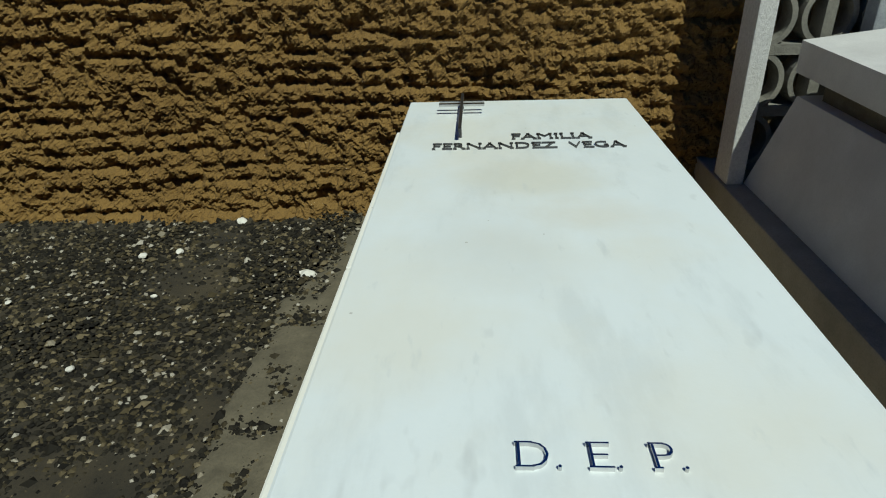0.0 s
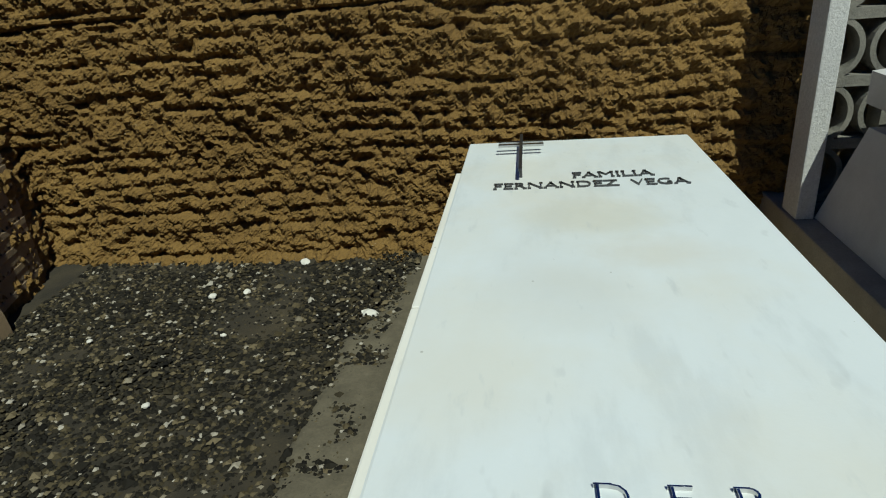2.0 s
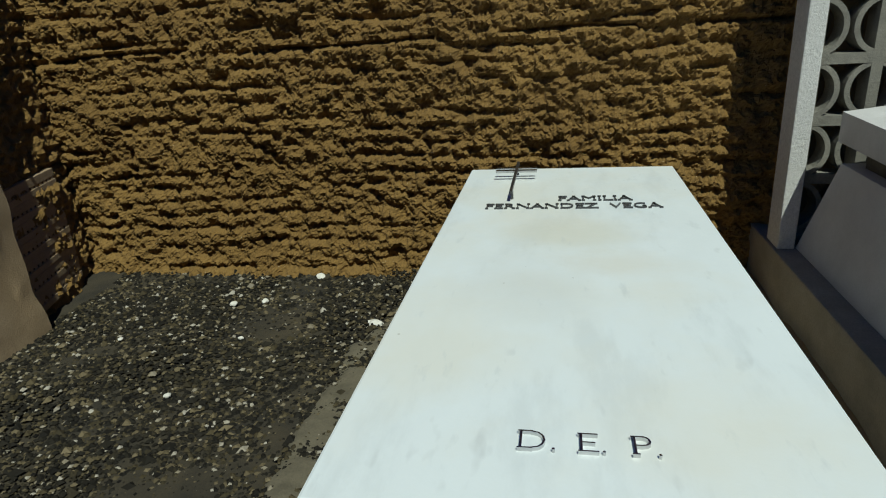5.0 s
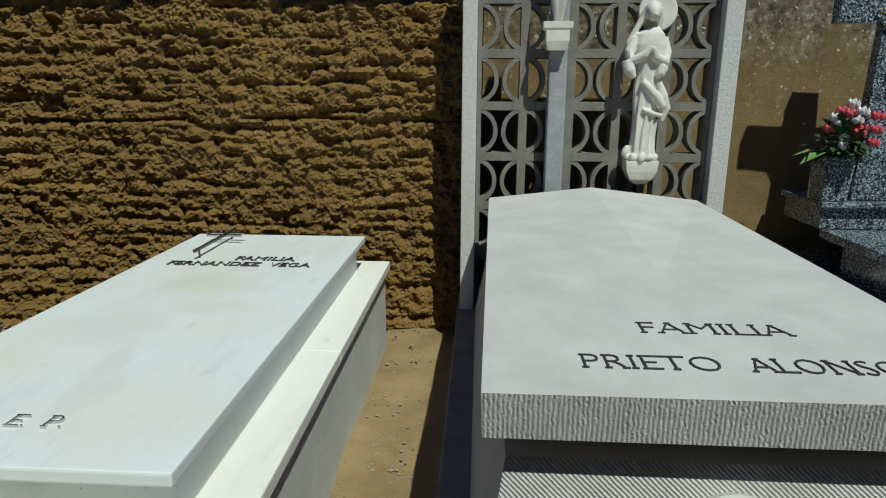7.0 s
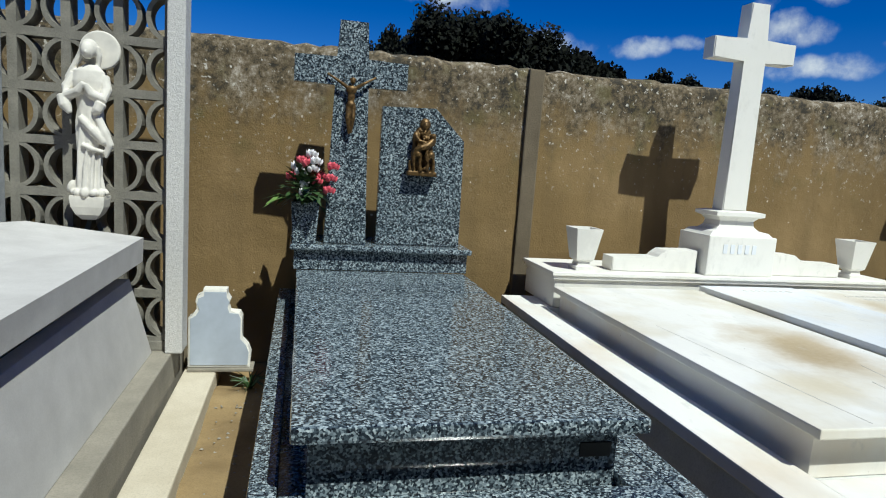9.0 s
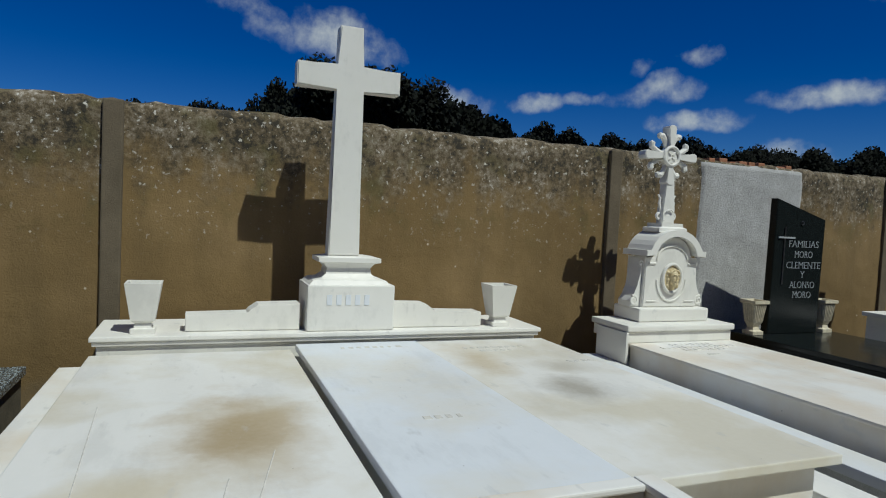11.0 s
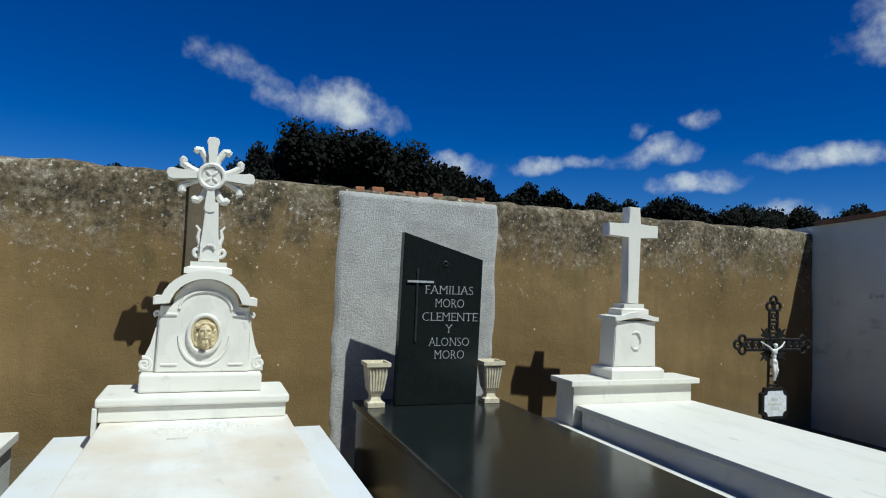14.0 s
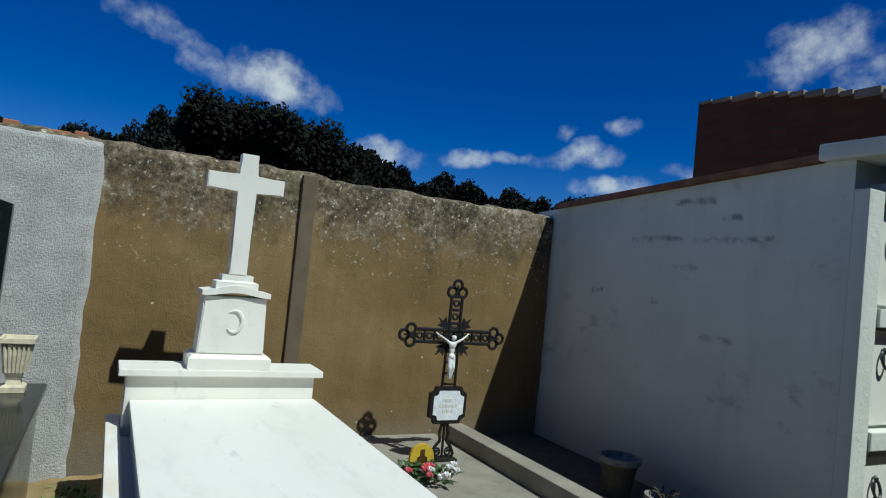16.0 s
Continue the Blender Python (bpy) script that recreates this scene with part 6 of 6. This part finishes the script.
# ---- plot with the wrought-iron cross ----
def build_iron_plot():
    single("plot_floor", box(11.82, 12.93, 0.3, 3.60, -0.03, 0.235, bev=0.01), CEMENT, "rough grey cement grave plot", "grave plot", "structure")
    single("plot_kerb", box(12.94, 13.09, 0.6, 3.45, -0.03, 0.35, bev=0.012), CEMENT, "grey cement kerb along the grave plot", "kerb", "structure")
    t = thing("iron_cross", "black wrought-iron grave cross with silver figure", "cross", (12.645, 2.95, 0.236))
    y = 2.95
    cx, cz = 12.645, 1.09

    def bar(bm, a, b, r=0.009):
        add_tube(bm, [(a[0], y, a[1]), (b[0], y, b[1])], r, 6)

    def trefoil(bm, x, z, ang, s=0.055):
        ca, sa = math.cos(ang), math.sin(ang)
        for du, dv in ((0.55, -0.75), (1.45, 0.0), (0.55, 0.75)):
            ox, oz = x + s * (du * ca - dv * sa), z + s * (du * sa + dv * ca)
            add_tube(bm, [(ox + s * 0.62 * math.cos(q), y, oz + s * 0.62 * math.sin(q)) for q in np.linspace(0, 6.283, 13)[:-1]], 0.012, 6, closed=True)
        add_tube(bm, [(x, y, z), (x + s * 1.4 * ca, y, z + s * 1.4 * sa)], 0.007, 6)

    def arm(p, ang, L, name):
        bm = bmesh.new()
        ca, sa = math.cos(ang), math.sin(ang)
        nx, nz = -sa * 0.042, ca * 0.042
        e = (p[0] + L * ca, p[1] + L * sa)
        for s in (-1, 1):
            bar(bm, (p[0] + s * nx, p[1] + s * nz), (e[0] + s * nx, e[1] + s * nz), 0.013)
        k = max(2, int(L / 0.075))
        for i in range(k + 1):
            q = L * i / k
            o = (p[0] + q * ca, p[1] + q * sa)
            bar(bm, (o[0] - nx, o[1] - nz), (o[0] + nx, o[1] + nz), 0.011)
            if i < k:
                o = (p[0] + (q + L / k / 2) * ca, p[1] + (q + L / k / 2) * sa)
                add_tube(bm, [(o[0] + 0.020 * math.cos(a), y, o[1] + 0.020 * math.sin(a)) for a in np.linspace(0, 6.283, 11)[:-1]], 0.009, 5, closed=True)
        part(name, bm, IRON, t)
        bm = bmesh.new()
        trefoil(bm, e[0], e[1], ang)
        part("trefoil", bm, IRON, t)
    arm((cx, cz), 0, 0.30, "arm")
    arm((cx, cz), math.pi, 0.30, "arm")
    arm((cx, cz), math.pi / 2, 0.28, "arm")
    bm = bmesh.new()
    for s in (-1, 1):
        bar(bm, (cx + s * 0.05, 0.74), (cx + s * 0.045, cz), 0.011)
    for i in range(5):
        z = 0.76 + i * 0.075
        bar(bm, (cx - 0.05, z), (cx + 0.05, z), 0.008)
    part("post", bm, IRON, t)
    # leaves in the angles
    for a in (45, 135, 225, 315):
        bm = bmesh.new()
        c, s = math.cos(radians(a)), math.sin(radians(a))
        out = []
        for u, v in ((0.03, -0.02), (0.09, -0.045), (0.10, -0.02), (0.145, -0.045), (0.14, -0.01), (0.185, 0.0), (0.14, 0.01), (0.145, 0.045), (0.10, 0.02), (0.09, 0.045), (0.03, 0.02)):
            out.append((cx + u * c - v * s, cz + u * s + v * c))
        add_prism(bm, out, y - 0.006, y + 0.006)
        part("iron_leaf", bm, IRON, t)
    def clipped(x0, x1, z0, z1, k):
        return [(x0 + k, z0), (x1 - k, z0), (x1 - k * 0.75, z0 + k * 0.75), (x1, z0 + k), (x1, z1 - k), (x1 - k * 0.75, z1 - k * 0.75), (x1 - k, z1), (x0 + k, z1), (x0 + k * 0.75, z1 - k * 0.75), (x0, z1 - k), (x0, z0 + k), (x0 + k * 0.75, z0 + k * 0.75)]
    pl = part("name_frame", prism(clipped(cx - 0.145, cx + 0.145, 0.49, 0.745, 0.045), y - 0.025, y + 0.005, 0.004), IRON, t)
    p2 = part("name_plate", prism(clipped(cx - 0.118, cx + 0.118, 0.517, 0.718, 0.04), y - 0.031, y - 0.0255), ENAMEL, pl, "white enamel plate")
    for z, w, n in ((0.655, 0.07, 2), (0.615, 0.15, 6), (0.58, 0.09, 3)):
        bm = bmesh.new()
        for i in range(n):
            x = cx - w / 2 + w * i / n
            add_box(bm, x, x + w / n * 0.7, y - 0.0325, y - 0.0312, z - 0.011, z + 0.011, bev=0)
        part("text_bar", bm, SHALLOW, pl)
    # scrolled foot
    bm = bmesh.new()
    for s in (-1, 1):
        add_tube(bm, [(cx + s * 0.02, y, 0.49), (cx + s * 0.035, y, 0.42), (cx + s * 0.025, y, 0.37), (cx + s * 0.06, y, 0.33), (cx + s * 0.085, y, 0.28), (cx + s * 0.07, y, 0.245)], 0.012, 6)
        scroll(bm, cx + s * 0.045, 0.29, 0.032, y, y, 1.4, 0.6, s, 0.008)
    bar(bm, (cx, 0.49), (cx, 0.245), 0.010)
    add_box(bm, cx - 0.10, cx + 0.10, y - 0.05, y + 0.05, 0.237, 0.252, bev=0.003)
    part("foot", bm, IRON, t)
    figure_on_cross("silver_figure", (12.63, 2.925, 0.80), 0.31, PORCELAIN, "silver-white crucified figure", t)
    # dried flowers at the foot
    rng = random.Random(31)
    b = thing("grave_flowers", "faded red, white and yellow flowers on a grave plot", "flowers", (12.36, 2.62, 0.236))
    bm = bmesh.new()
    for i in range(120):
        a = rng.random() * 6.28
        d = Vector((math.cos(a), math.sin(a), rng.uniform(0.1, 1.0)))
        leaf(bm, (12.36 + rng.uniform(-0.14, 0.14), 2.60 + rng.uniform(-0.14, 0.14), 0.25 + rng.uniform(0, 0.05)), d, rng.uniform(0.05, 0.1), 0.018)
    part("leaves", bm, LEAF, b)
    for k, (m, n) in enumerate(((PETAL_RED, 5), (PETAL_WHITE, 7))):
        for i in range(n):
            bm = bmesh.new()
            rose(bm, (12.36 + rng.uniform(-0.16, 0.16), 2.55 + rng.uniform(-0.15, 0.02), 0.30 + rng.uniform(0, 0.04)), 0.03, rng)
            part("flower", bm, m, b)
    arch = [(12.385 + 0.085 * math.cos(a), 0.33 + 0.085 * math.sin(a)) for a in np.linspace(0, math.pi, 13)]
    pq = thing("yellow_plaque", "small arched yellow plaque among flowers", "plaque", (12.385, 2.74, 0.236))
    part("plate", prism([(12.30, 0.237), (12.47, 0.237)] + arch, 2.74, 2.765, 0.003), PETAL_YELLOW, pq)
    part("figure", prism([(12.345, 0.26), (12.425, 0.26), (12.42, 0.33), (12.40, 0.34), (12.40, 0.38), (12.37, 0.38), (12.37, 0.34), (12.35, 0.33)], 2.735, 2.7395), BRONZE, pq)
    # bucket in the shaded corner; its colour and the floor's carry the shade
    single("corner_floor", box(13.095, 13.96, 0.6, 3.66, -0.03, 0.19, bev=0.01), CEMENT_DARK, "cement floor in the shaded corner, its tone darkened for shade", "floor", "structure")
    bk = thing("plant_pot", "plant pot with a pale rim, darkened for the shade", "plant pot", (13.58, 2.22, 0.19))
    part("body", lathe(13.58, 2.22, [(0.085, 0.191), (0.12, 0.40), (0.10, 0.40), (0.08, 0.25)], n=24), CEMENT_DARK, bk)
    part("rim", lathe(13.58, 2.22, [(0.122, 0.395), (0.14, 0.405), (0.14, 0.44), (0.12, 0.44), (0.105, 0.40)], n=24), SHADED_POT_WHITE, bk)
    bk = thing("white_bowl_pot", "mottled white plant bowl darkened for shade, with dead stalks", "plant pot", (13.55, 1.80, 0.19))
    part("body", lathe(13.55, 1.80, [(0.08, 0.191), (0.11, 0.25), (0.118, 0.33), (0.10, 0.33), (0.09, 0.28)], n=24), SHADED_POT_WHITE, bk)
    bm = bmesh.new()
    for i in range(14):
        a = i * 0.9
        add_tube(bm, [(13.55, 1.8, 0.28), (13.55 + 0.05 * math.cos(a), 1.8 + 0.05 * math.sin(a), 0.35), (13.55 + 0.08 * math.cos(a), 1.8 + 0.08 * math.sin(a), 0.36)], 0.006, 5)
    part("stalks", bm, TWIG, bk)


build_iron_plot()


# ---- weeds at the wall's foot ----
def build_weeds(x0, x1, y0, y1, z, n, seed):
    rng = random.Random(seed)
    bm = bmesh.new()
    for i in range(n):
        x, y = rng.uniform(x0, x1), rng.uniform(y0, y1)
        a = rng.random() * 6.28
        h = rng.uniform(0.03, 0.10)
        for k in range(4):
            a += 1.6
            leaf(bm, (x, y, z), (math.cos(a), math.sin(a), 0.9), h, 0.008)
    single("weeds", bm, LEAF_LIGHT if seed % 2 else LEAF, "low green weeds at the foot of the wall", "weeds", "stuff")


build_weeds(10.27, 10.53, 1.9, 3.42, 0.04, 190, 51)
build_weeds(7.32, 7.56, 2.6, 3.38, 0.01, 40, 52)


def build_pebbles():
    rng = random.Random(77)
    verts, faces = [], []
    for x0, x1, z, n in ((0.72, 1.09, 0.095, 260), (2.64, 2.95, 0.045, 220), (4.22, 4.45, 0.045, 60), (7.32, 7.57, 0.01, 60)):
        for i in range(n):
            s = rng.uniform(0.003, 0.010)
            c = Vector((rng.uniform(x0, x1), rng.uniform(0.0, 3.0), z + s * 0.2))
            k = len(verts)
            for d in ((1.2, 0, 0), (0, 1, 0), (-1.1, 0, 0), (0, -1, 0), (0, 0, 0.8), (0, 0, -0.8)):
                verts.append(c + Vector(d) * s * rng.uniform(0.8, 1.2))
            faces += [(k + a, k + b, k + e) for a, b, e in ((0, 1, 4), (1, 2, 4), (2, 3, 4), (3, 0, 4), (1, 0, 5), (2, 1, 5), (3, 2, 5), (0, 3, 5))]
    me = bpy.data.meshes.new("pebbles")
    me.from_pydata(verts, [], faces)
    me.materials.append(CEMENT)
    tagged(new("pebbles", me), "small grit strewn on the soil between tombs", "pebbles", "", "stuff")


build_pebbles()
